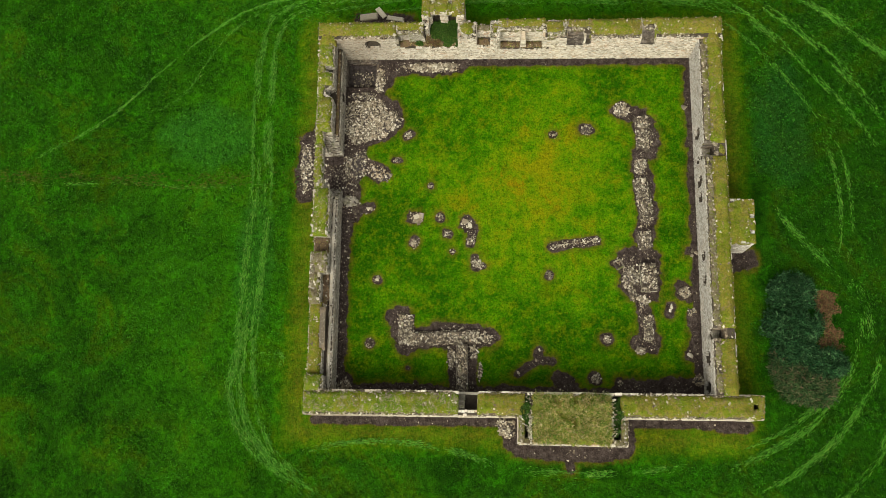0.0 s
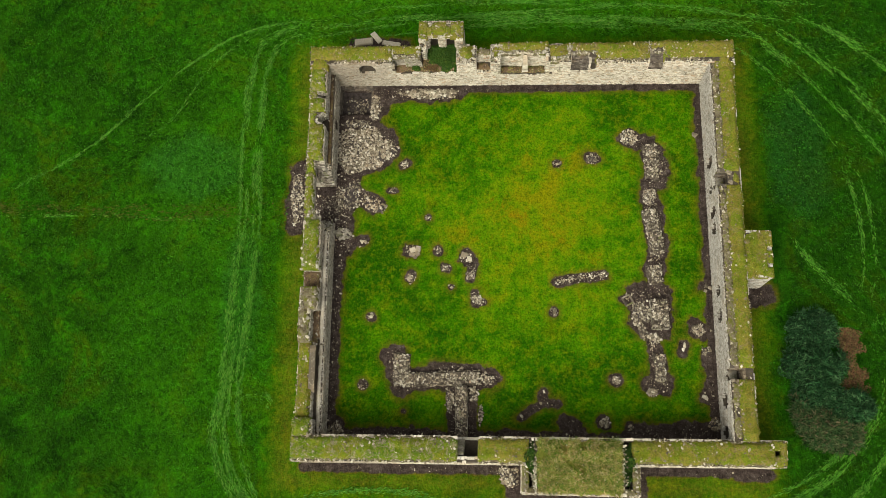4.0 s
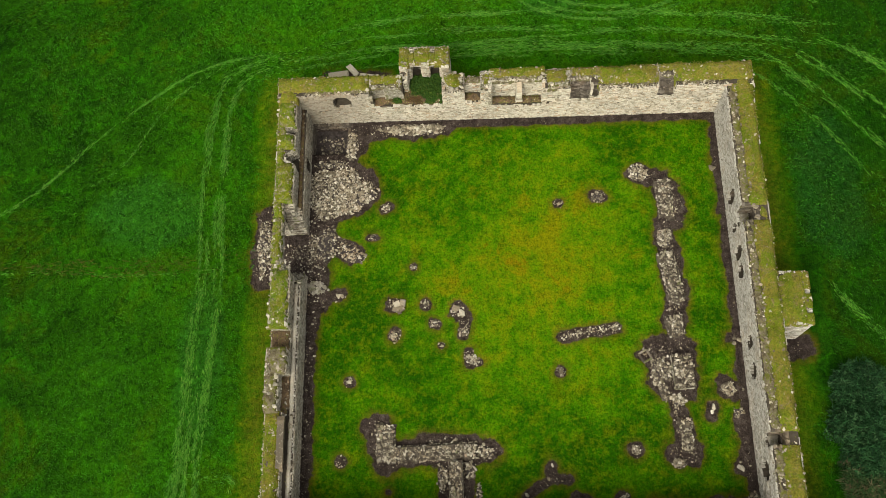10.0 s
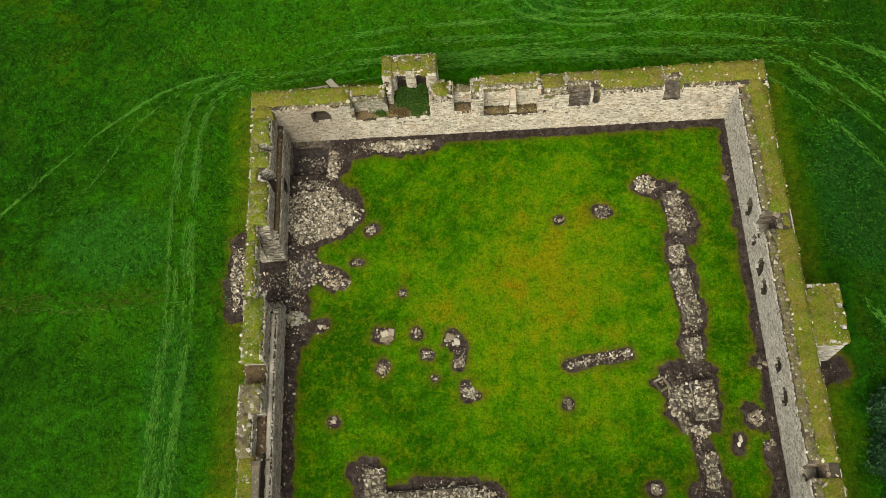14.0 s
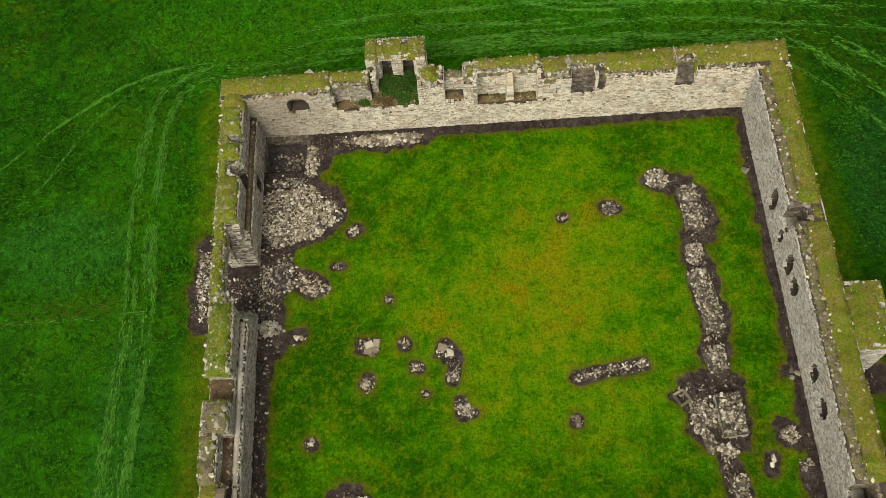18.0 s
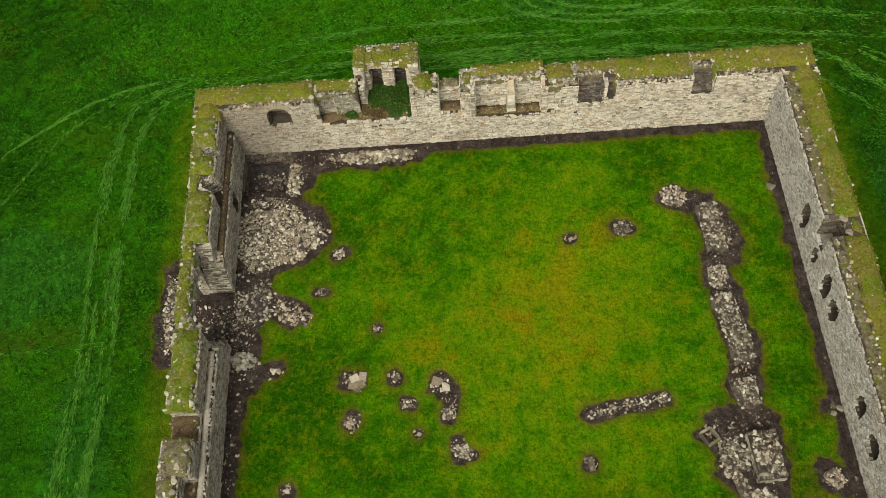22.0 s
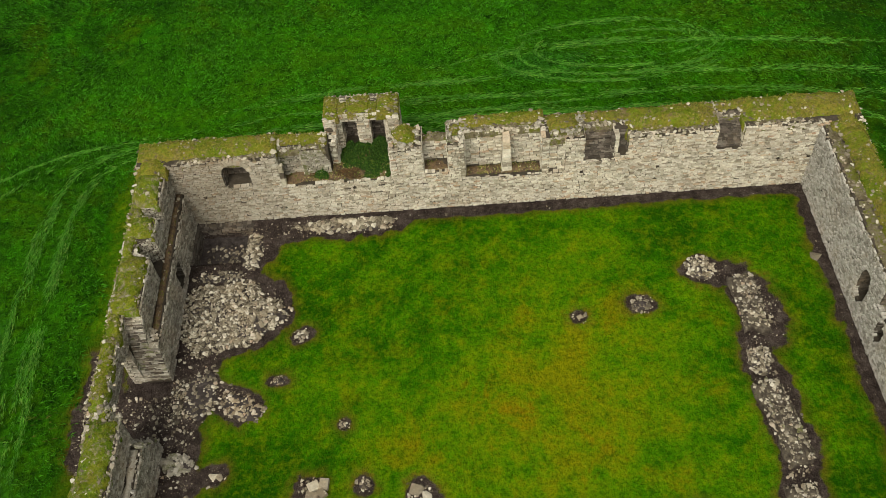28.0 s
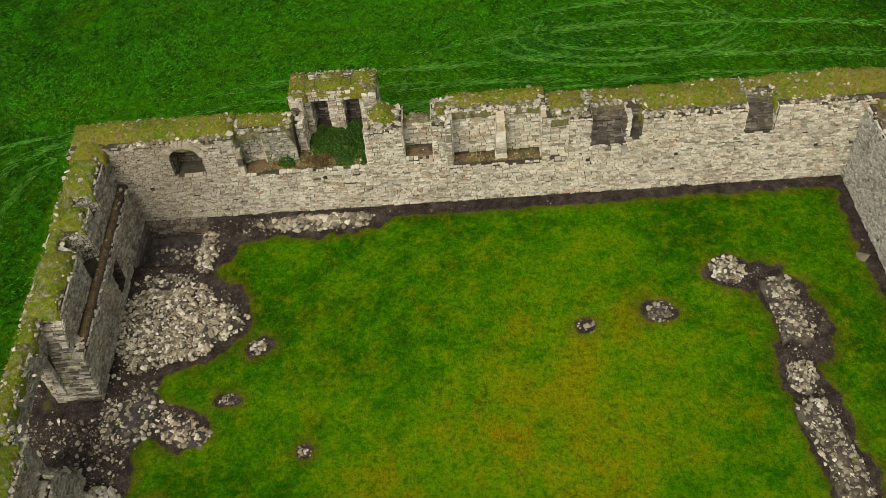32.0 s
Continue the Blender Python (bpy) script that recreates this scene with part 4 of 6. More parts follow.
north.end(X(-4.17), True, 0, T, 3.4, 5.5)
north.end(X(-2.58), False, 0, T, 3.4, 5.6)
north.face(1.15, False, lambda z: [(X(-4.17), X(-2.58))] if 3.4 < z < 4.85 else [], z1=4.9)
niche(north, X(-1.58), X(3.18), 2.8, 5.85, 0.95)
niche(north, X(3.63), X(4.62), 2.8, 5.5, 0.16)
north.end(X(5.76), True, 0.05, 1.1, 3.6, 5.45)
north.end(X(7.65), False, 0.05, 1.1, 3.6, 5.45)
niche(north, X(7.65), X(8.44), 4.0, 5.4, 0.55, STONE_DARK)
north.end(X(13.86), True, 0.05, 1.1, 3.75, 5.45)
north.end(X(15.45), False, 0.05, 1.1, 3.75, 5.45)


def dressed(w, s, wide, z0, z1, d=-0.03, deep=0.3, name="jamb_stone"):
    """Tall dressed stones, one over another, at the side of an opening."""
    z = z0
    while z < z1 - 0.1:
        h = min(rnd.uniform(0.5, 0.95), z1 - z)
        a, b = w.at(s, d + deep / 2, z + h / 2), w.at(s + 0.01, d + deep / 2, z + h / 2)
        u = (b - a).normalized()
        n = Vector((u.y, -u.x, 0))
        m = Matrix(((u.x * wide, 0, n.x * deep, a.x), (u.y * wide, 0, n.y * deep, a.y), (0, h - 0.03, 0, a.z), (0, 0, 0, 1)))
        lay("block", m, RUBBLE, None, w.root, name, True)
        z += h


dressed(north, X(-1.74), 0.32, 2.75, 5.5)
dressed(north, X(3.36), 0.34, 2.75, 5.5)
dressed(north, X(-2.43), 0.28, 3.4, 5.3)
dressed(north, X(4.72), 0.2, 2.85, 5.4)
dressed(north, X(-12.95), 0.3, 3.1, 4.9)
# the pier between the two hearths, tapering upward
for k in range(7):
    z = 2.85 + k * 0.42
    wide = 0.62 - 0.03 * k
    a = north.at(X(1.02), 0.62 - 0.04 * k, z + 0.2)
    lay("block", Matrix.Translation(a) @ Matrix.Diagonal((wide, 0.8, 0.40, 1)), STONE, None, north.root, "pier_stone", True)
north.end(0.0, False, 0, T, -0.3, 5.65)
north.end(north.length, True, 0, T, -0.3, 5.45)
north.finish()


def soil_shelf(w, s0, s1, d0, d1, z, material=None, name="ledge_earth", rough=0.06, crown=0.05, stones=1.2):
    return turf(w.root, w.at, s0, s1, d0, d1, z, crown, rough, material or EARTH, BLADE if material else BLADE_DRY, 6 if material else 70, name, 0.2, stones=stones)


turf(north.root, north.at, X(-4.2), X(-2.55), 1.2, T + 0.05, 4.95, 0.14, 0.1, material=HEAD, density=40, stones=9.0)
soil_shelf(north, X(-13.05), X(-6.2), 0.08, T - 0.1, 3.2, rough=0.12, crown=0.12)
soil_shelf(north, X(-4.12), X(-2.63), 0.08, 1.1, 3.5)
soil_shelf(north, X(-1.53), X(3.13), 0.1, 0.92, 2.86)
for s0, s1, d0, z, crown in ((0.0, X(-13.15), 0.12, 5.66, 0.34), (X(-13.1), X(-10.12), 0.85, 5.5, 0.25), (X(-6.1), X(-4.22), 0.1, 5.55, 0.6), (X(-2.58), X(-1.63), 0.1, 5.7, 0.2), (X(-1.68), X(3.28), 0.95, 5.86, 0.25),
                            (X(3.18), X(5.71), 0.15, 5.52, 0.45), (X(5.66), X(8.44), 1.0, 5.45, 0.15), (X(8.4), X(13.81), 0.12, 5.42, 0.5), (X(13.81), X(15.49), 1.02, 5.42, 0.1), (X(15.45), north.length, 0.12, 5.45, 0.45)):
    if s1 - s0 < 2.6 and d0 < 0.5:
        # a short stretch, weathered to a rounded crown of stones and moss
        turf(north.root, north.at, s0 + 0.12, s1 - 0.12, d0 + 0.2, T, z + 0.16, crown + 0.2, low_d=0.3, density=60, stones=9.0)
        for k in range(70):
            a, q = rnd.uniform(0, 6.283), rnd.uniform(0.72, 1.02)
            p = north.at((s0 + s1) / 2 + (s1 - s0) / 2 * q * math.cos(a), (d0 + T) / 2 + (T - d0) / 2 * q * math.sin(a), z + 0.1 + 0.5 * (1.02 - q) + rnd.uniform(-0.12, 0.1))
            lay("rock", rock_at(*p, min(0.5, 0.19 * rnd.paretovariate(2.6)), 0.85), STONE if k % 4 == 0 else MOSSY, None, north.root, "broken_stone", True)
    else:
        turf(north.root, north.at, max(0.0, s0 - 0.1), min(north.length, s1 + 0.1), d0 + 0.1, T + 0.12, z + 0.24, crown, low_d=0.26, density=60, stones=4.0)
    a0, a1 = max(X(-19.4), s0), min(X(20.1), s1)
    soil_shelf(north, a0, a1, d0 - 0.08, d0 + 0.6, z + 0.0, HEAD, "wall_head", 0.1, 0.06, 9.0)
    edge_stones(north.root, north.at, a0, a1, d0 + 0.02, z - 0.02, 0.3, (0.12, 0.36), 0.8, MOSSY)
    edge_stones(north.root, north.at, a0, a1, d0 - 0.02, z + 0.0, 0.22, (0.16, 0.36), 0.9, spread=0.06)
    edge_stones(north.root, north.at, a0, a1, d0 + 0.25, z + 0.16, 0.3, (0.1, 0.32), 0.7, spread=0.3)
    for q, side in ((s0, 1), (s1, -1)):
        # the broken ends of each stretch
        for k in range(9):
            if 0.5 < q < north.length - 0.5:
                p = north.at(q + side * rnd.uniform(-0.05, 0.35), rnd.uniform(d0, T), z + rnd.uniform(-0.05, 0.2))
                lay("rock", rock_at(*p, min(0.5, 0.2 * rnd.paretovariate(2.5)), 0.8), MOSSY if k % 3 == 0 else RUBBLE, None, north.root, "broken_stone", True)
    edge_stones(north.root, north.at, s0, s1, T - 0.06, z + 0.16, 0.5, (0.1, 0.27), 0.6)

for x0, x1, z in ((-21.6, -19.75, 5.52), (20.5, 22.4, 5.32)):
    far = x0 if x0 < 0 else x1
    edge_stones(north.root, lambda s, d, z: Vector((d, s, z)), 19.0, 22.0, far, z + 0.08, 0.3, (0.14, 0.38), 0.9, spread=0.08)
    turf(north.root, flat, x0, x1, 19.2, 20.9, z, 0.32, 0.12, density=60)

# east wall: s runs south from the north-east corner, s = 20 - y
east = Wall("wall_east", ((20.0, 20.0), (20.5, -18.3)), ((22.35, 20.0), (22.7, -18.3)), "grey rubble curtain wall with small window recesses and turf head", STONE_GREY)
T = east.thick
Y = lambda y: 20.0 - y
openings = [(10.65, 9.45, 1.2, 3.7, 0.9), (7.6, 6.75, 1.4, 2.8, 0.8), (5.3, 4.1, 1.4, 3.7, 0.9), (3.6, 2.2, 1.6, 3.4, 0.9), (-2.9, -4.1, 1.7, 3.4, 1.0), (-5.35, -6.75, 1.8, 3.5, 0.9), (-13.6, -15.2, 1.6, 3.6, 0.9), (-16.75, -17.95, 0.9, 3.3, 1.2)]
s = 0.0
top = 5.2
notches = [(8.2, 6.75, 3.3), (-11.5, -12.6, 3.6)]


def east_column(s0, s1, z0):
    """The wall above z0 between s0 and s1, with the two notches in its head."""
    cuts = sorted({s0, s1, *(min(max(Y(q), s0), s1) for n in notches for q in n[:2])})
    for a, b in zip(cuts, cuts[1:]):
        if b - a < 0.01:
            continue
        hit = [n for n in notches if Y(n[0]) - 0.01 <= a and b <= Y(n[1]) + 0.01]
        if hit and hit[0][2] > z0:
            east.add(a, b, 0, T, z0, hit[0][2])
            east.add(a, b, 1.25, T, hit[0][2], top)
        else:
            east.add(a, b, 0, T, z0, top)


for y0, y1, z0, z1, deep in openings:
    a, b = Y(y0), Y(y1)
    east_column(s, a, -0.3)
    east.add(a, b, 0, T, -0.3, z0)
    east.add(a, b, deep, T, z0, z1)
    east_column(a, b, z1)
    s = b
east_column(s, east.length, -0.3)


def east_rows(z):
    got = east.rows(inner_of)(z)
    for y0, y1, z0, z1, deep in openings:
        if z0 < z < z1:
            half, k = (y0 - y1) / 2, abs(z - (z0 + z1) / 2) / ((z1 - z0) / 2)
            cut = half * (1 - math.sqrt(max(0.0, 1 - k ** 3 * 0.9))) + 0.08 * noise.noise((z * 3, y0, 0.0))
            for g in got:
                if abs(g[1] - Y(y0)) < 0.05:
                    g[1] += cut
                if abs(g[0] - Y(y1)) < 0.05:
                    g[0] -= cut
    return got


east.face(0, False, east_rows, single=single_in(Y(14), Y(0), 1.2, 4.2), long=(0.12, 0.30), high=(0.10, 0.17), snug=True)
east.face(T, True, east.rows(outer_test(east)), long=(0.4, 0.9), high=(0.2, 0.32), snug=True)
# recesses and notches lined in STONE_DARK: their shade is part of the colour
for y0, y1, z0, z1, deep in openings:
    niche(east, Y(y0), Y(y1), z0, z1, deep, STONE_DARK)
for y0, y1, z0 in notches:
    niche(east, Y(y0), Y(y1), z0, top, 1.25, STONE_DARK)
    soil_shelf(east, Y(y0), Y(y1), 0.1, 1.2, z0 + 0.04, MOSSY)
east.finish()
for s0, s1 in ((0.0, Y(8.2)), (Y(6.75), Y(-11.5)), (Y(-12.6), east.length)):
    turf(east.root, east.at, s0, s1, 0.62, T + 0.12, top + 0.08, 0.3, material=TURF, density=55, stones=1.6)
    soil_shelf(east, s0, s1, 0.02, 1.0, top - 0.02, HEAD, "wall_head", 0.12, 0.1, 6.0)
    edge_stones(east.root, east.at, s0, s1, 0.2, top, 0.5, (0.12, 0.36), 0.7, spread=0.18)
    edge_stones(east.root, east.at, s0, s1, 0.8, top + 0.14, 0.3, (0.14, 0.4), 0.8, spread=0.25)
    edge_stones(east.root, east.at, s0, s1, T - 0.06, top + 0.02, 0.55, (0.12, 0.34), 0.6)
for y0, y1, z0 in notches:
    turf(east.root, east.at, Y(y0), Y(y1), 1.3, T - 0.03, top - 0.04, 0.1, density=25)
    edge_stones(east.root, east.at, Y(y0) - 0.6, Y(y1) + 0.6, 1.2, top + 0.05, 0.3, (0.2, 0.5), 0.9, spread=0.2)

# west wall: a thick lower half with a ledge, s = 19.9 - y
west = Wall("wall_west", ((-19.4, 19.9), (-18.9, -18.6)), ((-21.55, 19.9), (-21.25, -18.6)), "rubble curtain wall with an inner ledge, gate and ruined southern half", STONE_BROWN)
T = west.thick
Y = lambda y: 19.9 - y
LEDGE, STEP = 3.1, 0.55
gate0, gate1 = Y(8.1), Y(3.89)
# lower half either side of the gate
west.add(0, Y(15.28), 0, T, -1.0, LEDGE)
west.add(Y(15.28), Y(14.13), 0, T, -1.0, 0.6)
west.add(Y(15.28), Y(14.13), 0.7, T, 0.6, 2.3)
west.add(Y(15.28), Y(14.13), 0, T, 2.3, LEDGE)
west.add(Y(14.13), Y(9.5), 0, T, -1.0, LEDGE)
west.add(Y(2.4), west.length, 0, T, -0.4, LEDGE)
west.add(gate1, Y(2.4), 1.25, T, -0.4, LEDGE)
for k in range(10):
    west.add(Y(3.89 - 0.149 * k), Y(3.741 - 0.149 * k), 0, 1.25, -0.4, 0.9 + 0.24 * k)
# upper half, set back behind the ledge
west.add(0, Y(17.08), STEP, T, LEDGE, 5.3)
west.add(Y(17.08), Y(16.04), STEP, T, LEDGE, 4.1)
west.add(Y(17.08), Y(16.04), T - 0.7, T, 4.1, 5.25)
west.add(Y(16.04), Y(14.8), STEP, T, LEDGE, 5.25)
west.add(Y(14.8), Y(13.17), T - 0.7, T, LEDGE, 5.2)
west.add(Y(13.17), Y(9.5), STEP, T, LEDGE, 5.2)


def rake(y):
    """The height of the broken north jamb, falling from the wall head to the passage."""
    return float(np.interp(y, (8.1, 8.3, 8.6, 9.0, 9.5), (0.35, 1.5, 2.9, 4.2, 5.1)))


for k in range(14):
    y = 9.5 - 0.1 * k
    west.add(Y(y), Y(y - 0.1), 0, STEP, -0.4, min(LEDGE, rake(y - 0.05)))
    west.add(Y(y), Y(y - 0.1), STEP, T - 0.75, -0.4, rake(y - 0.05))
west.add(Y(9.5), gate0, T - 0.75, T, -0.4, 5.15)
# over the gate only the outer skin stands
west.add(gate0, gate1, T - 0.75, T, 3.6, 5.1)
# southern half, lower and broken
west.add(gate1, Y(2.9), 1.25, T, LEDGE, 4.7)
west.add(Y(2.9), Y(-2.13), STEP, T, LEDGE, 4.95)
west.add(Y(-2.13), Y(-4.07), STEP, T, LEDGE, 3.5)
west.add(Y(-4.07), Y(-6.12), STEP, T, LEDGE, 5.0)
west.add(Y(-6.12), Y(-9.43), T - 1.05, T, LEDGE, 4.75)
west.add(Y(-9.43), Y(-17.02), STEP + 0.3, T, LEDGE, 4.3)
west.add(Y(-17.02), west.length, STEP, T, LEDGE, 5.0)
west.face(0, False, west.rows(inner_of), single=single_in(Y(18.68), Y(8.14), 0.3, 3.2), long=(0.14, 0.38), high=(0.08, 0.16), snug=True)
for d, s0, s1, z1 in ((STEP, 0, Y(14.8), 5.2), (STEP, Y(13.17), Y(9.5), 5.1), (T - 0.75, Y(9.5), gate0, 5.1), (1.25, gate1, Y(2.9), 4.65), (STEP, Y(2.9), Y(-2.13), 4.9), (STEP, Y(-2.13), Y(-4.07), 3.45), (STEP, Y(-4.07), Y(-6.12), 4.95), (T - 1.05, Y(-6.12), Y(-9.43), 4.7), (STEP + 0.3, Y(-9.43), Y(-17.02), 4.25), (STEP, Y(-17.02), west.length, 4.9), (T - 0.75, gate0, gate1, 5.05), (T - 0.7, Y(14.8), Y(13.17), 5.1), (T - 0.7, Y(17.08), Y(16.04), 5.2)):
    skip = (Y(17.08), Y(16.04))

    def stretch(z, s0=s0, s1=s1, z1=z1, d=d):
        if not LEDGE < z < z1 or (d == T - 0.75 and z < 3.6):
            return []
        if s0 == 0 and z > 4.1:
            return [(s0, skip[0]), (skip[1], s1)]
        return [(s0, s1)]
    # window backs at T - 0.7 take STONE_DARK, with the opening's shade coloured in
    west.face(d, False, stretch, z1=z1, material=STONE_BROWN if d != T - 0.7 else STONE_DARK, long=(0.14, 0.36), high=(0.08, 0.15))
west.face(T, True, west.rows(outer_test(west)), long=(0.4, 0.9), high=(0.2, 0.32), snug=True)
west.face(STEP, False, lambda z: [(Y(9.5), Y(float(np.interp(z, (2.9, 4.2, 5.1), (8.6, 9.0, 9.5)))))] if LEDGE < z < 5.0 else [], z1=5.05)
west.end(gate0, True, T - 0.75, T, -0.2, 5.0)
west.end(gate1, False, 1.25, T, -0.2, 4.65)
west.end(gate1, False, 0, 1.25, -0.2, 0.9)
west.end(Y(2.9), False, STEP, 1.25, LEDGE, 4.9)
west.face(1.25, False, lambda z: [(gate1, Y(3.89 - max(0.0, z - 0.9) / 0.24 * 0.149))] if 0.9 < z < LEDGE else [], z1=LEDGE)
west.splay(Y(14.8), Y(14.25), STEP, T - 0.7, LEDGE, 5.15)
west.splay(Y(13.17), Y(13.75), STEP, T - 0.7, LEDGE, 5.15)
west.splay(Y(17.08), Y(16.75), STEP, T - 0.7, 4.1, 5.2)
west.splay(Y(16.04), Y(16.4), STEP, T - 0.7, 4.1, 5.2)
west.end(Y(-2.13), True, STEP, T, 3.5, 4.9)
west.end(Y(-4.07), False, STEP, T, 3.5, 4.9)
west.end(Y(-6.12), True, STEP, T - 1.05, LEDGE, 4.95)
# lower niche, its shade carried by the STONE_DARK colour
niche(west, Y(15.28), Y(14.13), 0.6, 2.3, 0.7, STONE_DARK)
west.finish()
for s0, s1, d0, z, crown, mat in ((0, Y(17.08), STEP + 0.1, 5.25, 0.3, TURF_GREEN), (Y(17.08), Y(16.04), T - 0.7, 5.2, 0.1, TURF_GREEN), (Y(16.04), Y(14.8), STEP + 0.1, 5.2, 0.3, TURF_GREEN), (Y(14.8), Y(13.17), T - 0.7, 5.15, 0.2, TURF_GREEN), (Y(13.17), Y(9.5), STEP + 0.1, 5.15, 0.3, TURF_GREEN), (Y(9.5), gate0, T - 0.75, 5.1, 0.15, TURF_GREEN),
                                  (gate0, gate1, T - 0.75, 5.05, 0.15, TURF_GREEN), (gate1, Y(2.9), 1.3, 4.65, 0.2, TURF_GREEN), (Y(2.9), Y(-2.13), STEP + 0.1, 4.9, 0.3, TURF_GREEN), (Y(-2.13), Y(-4.07), STEP + 0.1, 3.5, 0.3, EARTH), (Y(-4.07), Y(-6.12), STEP + 0.1, 4.95, 0.25, HEAD), (Y(-6.12), Y(-9.43), T - 1.0, 4.7, 0.2, HEAD),
                                  (Y(-6.12), Y(-9.43), STEP + 0.0, 3.12, 0.1, EARTH), (Y(-9.43), Y(-17.02), STEP + 0.4, 4.25, 0.35, TURF), (Y(-17.02), west.length, STEP + 0.1, 4.95, 0.3, TURF_GREEN)):
    turf(west.root, west.at, max(0.0, s0 - 0.1), s1 + 0.1, d0 - 0.12, T + 0.12, z + 0.1, crown, material=mat, density=20 if mat in (EARTH, HEAD) else 60, stones=5.0)
    if mat is not EARTH:
        edge_stones(west.root, west.at, s0, s1, d0 - 0.05, z, 0.34, (0.14, 0.4), 0.75, MOSSY)
        edge_stones(west.root, west.at, s0, s1, T - 0.06, z + 0.06, 0.45, (0.14, 0.4), 0.7)
        edge_stones(west.root, west.at, s0, s1, 1.2, z + 0.2, 0.5, (0.1, 0.3), 0.6, spread=0.5)
for a, b in ((0.1, gate0 - 1.5), (Y(2.3), west.length - 0.2)):
    soil_shelf(west, a, b, 0.12, STEP - 0.02, LEDGE + 0.1, EARTH if a < 1 else STONE_BROWN, "ledge", 0.03, 0.02, 2.0)
    if a > 1:
        edge_stones(west.root, west.at, a, b, 0.08, LEDGE, 0.24, (0.14, 0.3), 0.85, STONE_GREY, spread=0.05)
# tumbled stones in the hollows of the southern half
for y0, y1, d0, d1, z, n in ((-2.0, -4.2, STEP, T - 0.2, 3.55, 50), (-4.1, -6.1, STEP + 0.1, T - 0.1, 5.08, 60), (-6.2, -9.4, STEP + 0.1, T - 1.1, 3.15, 36), (-6.2, -9.4, T - 0.95, T - 0.1, 4.85, 36), (-1.0, -2.1, STEP + 0.1, T - 0.1, 5.0, 24)):
    for k in range(n):
        p = west.at(Y(rnd.uniform(y0, y1)), rnd.uniform(d0, d1), z)
        lay("rock", rock_at(p.x, p.y, z + rnd.uniform(0, 0.08), min(0.6, 0.16 * rnd.paretovariate(1.7)), 0.85), MOSSY if rnd.random() < 0.5 else RUBBLE, None, west.root, "broken_stone", True)
# the broken end of the wall at the gate
for k in range(64):
    # the springing of the fallen gate arch: thin stones on edge, fanned down the rake
    f = k / 63
    z = 5.1 - 4.8 * f
    y = float(np.interp(z, (0.35, 1.5, 2.9, 4.2, 5.1), (8.1, 8.3, 8.6, 9.0, 9.5)))
    d = STEP if z > LEDGE else 0.0
    while d < T - 0.8:
        w = rnd.uniform(0.25, 0.6)
        p = west.at(Y(y + 0.06 + rnd.uniform(-0.03, 0.03)), d + w / 2, z + rnd.uniform(-0.03, 0.03))
        lay("block", Matrix.Translation(p) @ Euler((0.75 - 0.5 * f + rnd.uniform(-0.08, 0.08), rnd.uniform(-0.08, 0.08), rnd.uniform(-0.1, 0.1))).to_matrix().to_4x4() @ Matrix.Diagonal((w, 0.3, 0.065, 1)), rnd.choice((STONE_BROWN, STONE_DARK, MOSSY)), None, west.root, "arch_stone", True)
        d += w + 0.015
for k in range(16):
    p = west.at(Y(rnd.uniform(8.9, 9.6)), rnd.uniform(0.1, STEP + 0.1), LEDGE + 0.05)
    lay("rock", rock_at(*p, rnd.uniform(0.2, 0.45), 0.9), STONE_BROWN, None, west.root, "broken_stone", True)
for k in range(90):
    y, d = rnd.uniform(2.3, 3.95), rnd.uniform(0.0, 1.3)
    p = west.at(Y(y), d, 0.9 + (3.89 - y) * 1.6 + rnd.uniform(-0.05, 0.15))
    lay("rock", rock_at(*p, min(0.7, 0.2 * rnd.paretovariate(2.0)), 0.9), MOSSY if rnd.random() < 0.5 else STONE_DARK if rnd.random() < 0.5 else STONE_BROWN, None, west.root, "broken_stone", True)
for k in range(24):
    p = west.at(Y(rnd.uniform(2.0, 4.0)), rnd.uniform(STEP, T - 0.3), 4.75 + rnd.uniform(0, 0.1))
    lay("rock", rock_at(*p, rnd.uniform(0.18, 0.5), 0.9), MOSSY, None, west.root, "broken_stone", True)
m = Matrix.Translation(west.at(Y(-12.15), STEP + 0.25, 4.45)) @ pose(0, 0, 0, 0, 0, 0.5) @ Matrix.Diagonal((0.62, 4.4, 0.45, 1))
lay("block", m, RUBBLE, None, west.root, "parapet_slab", True)

# south wall with the gatehouse, the stair notch and the spur: s = x + 21.3
south = Wall("wall_south", ((-21.3, -18.5), (25.3, -18.2)), ((-21.3, -21.0), (25.2, -20.6)), "turf-topped rubble curtain wall with a stair notch and a spur", STONE)
T = south.thick
X = lambda x: x + 21.3
top = 5.05
south.add(0, X(-5.4), 0, T, -0.3, top)
south.add(X(-5.4), X(-3.3), 0, T, -0.3, 2.6)
south.add(X(-5.4), X(-3.3), T - 0.55, T, 2.6, 4.9)
south.add(X(-3.3), X(1.3), 0, T, -0.3, top)
south.add(X(1.3), X(1.95), 0.35, T, -0.3, 3.2)
south.add(X(1.3), X(1.95), 0, 0.35, -0.3, top)
south.add(X(1.95), X(10.25), 0, T, -0.3, top)
south.add(X(10.25), X(11.2), 0.35, T, -0.3, 3.2)
south.add(X(10.25), X(11.2), 0, 0.35, -0.3, top)
south.add(X(11.2), X(24.15), 0, T, -0.3, top)
south.add(X(24.15), X(24.8), 0, 0.9, -0.3, top)
south.add(X(24.15), X(24.8), 1.4, T, -0.3, top)
south.add(X(24.15), X(24.8), 0.9, 1.4, -0.3, 3.6)
south.add(X(24.8), south.length, 0, T, -0.3, top)
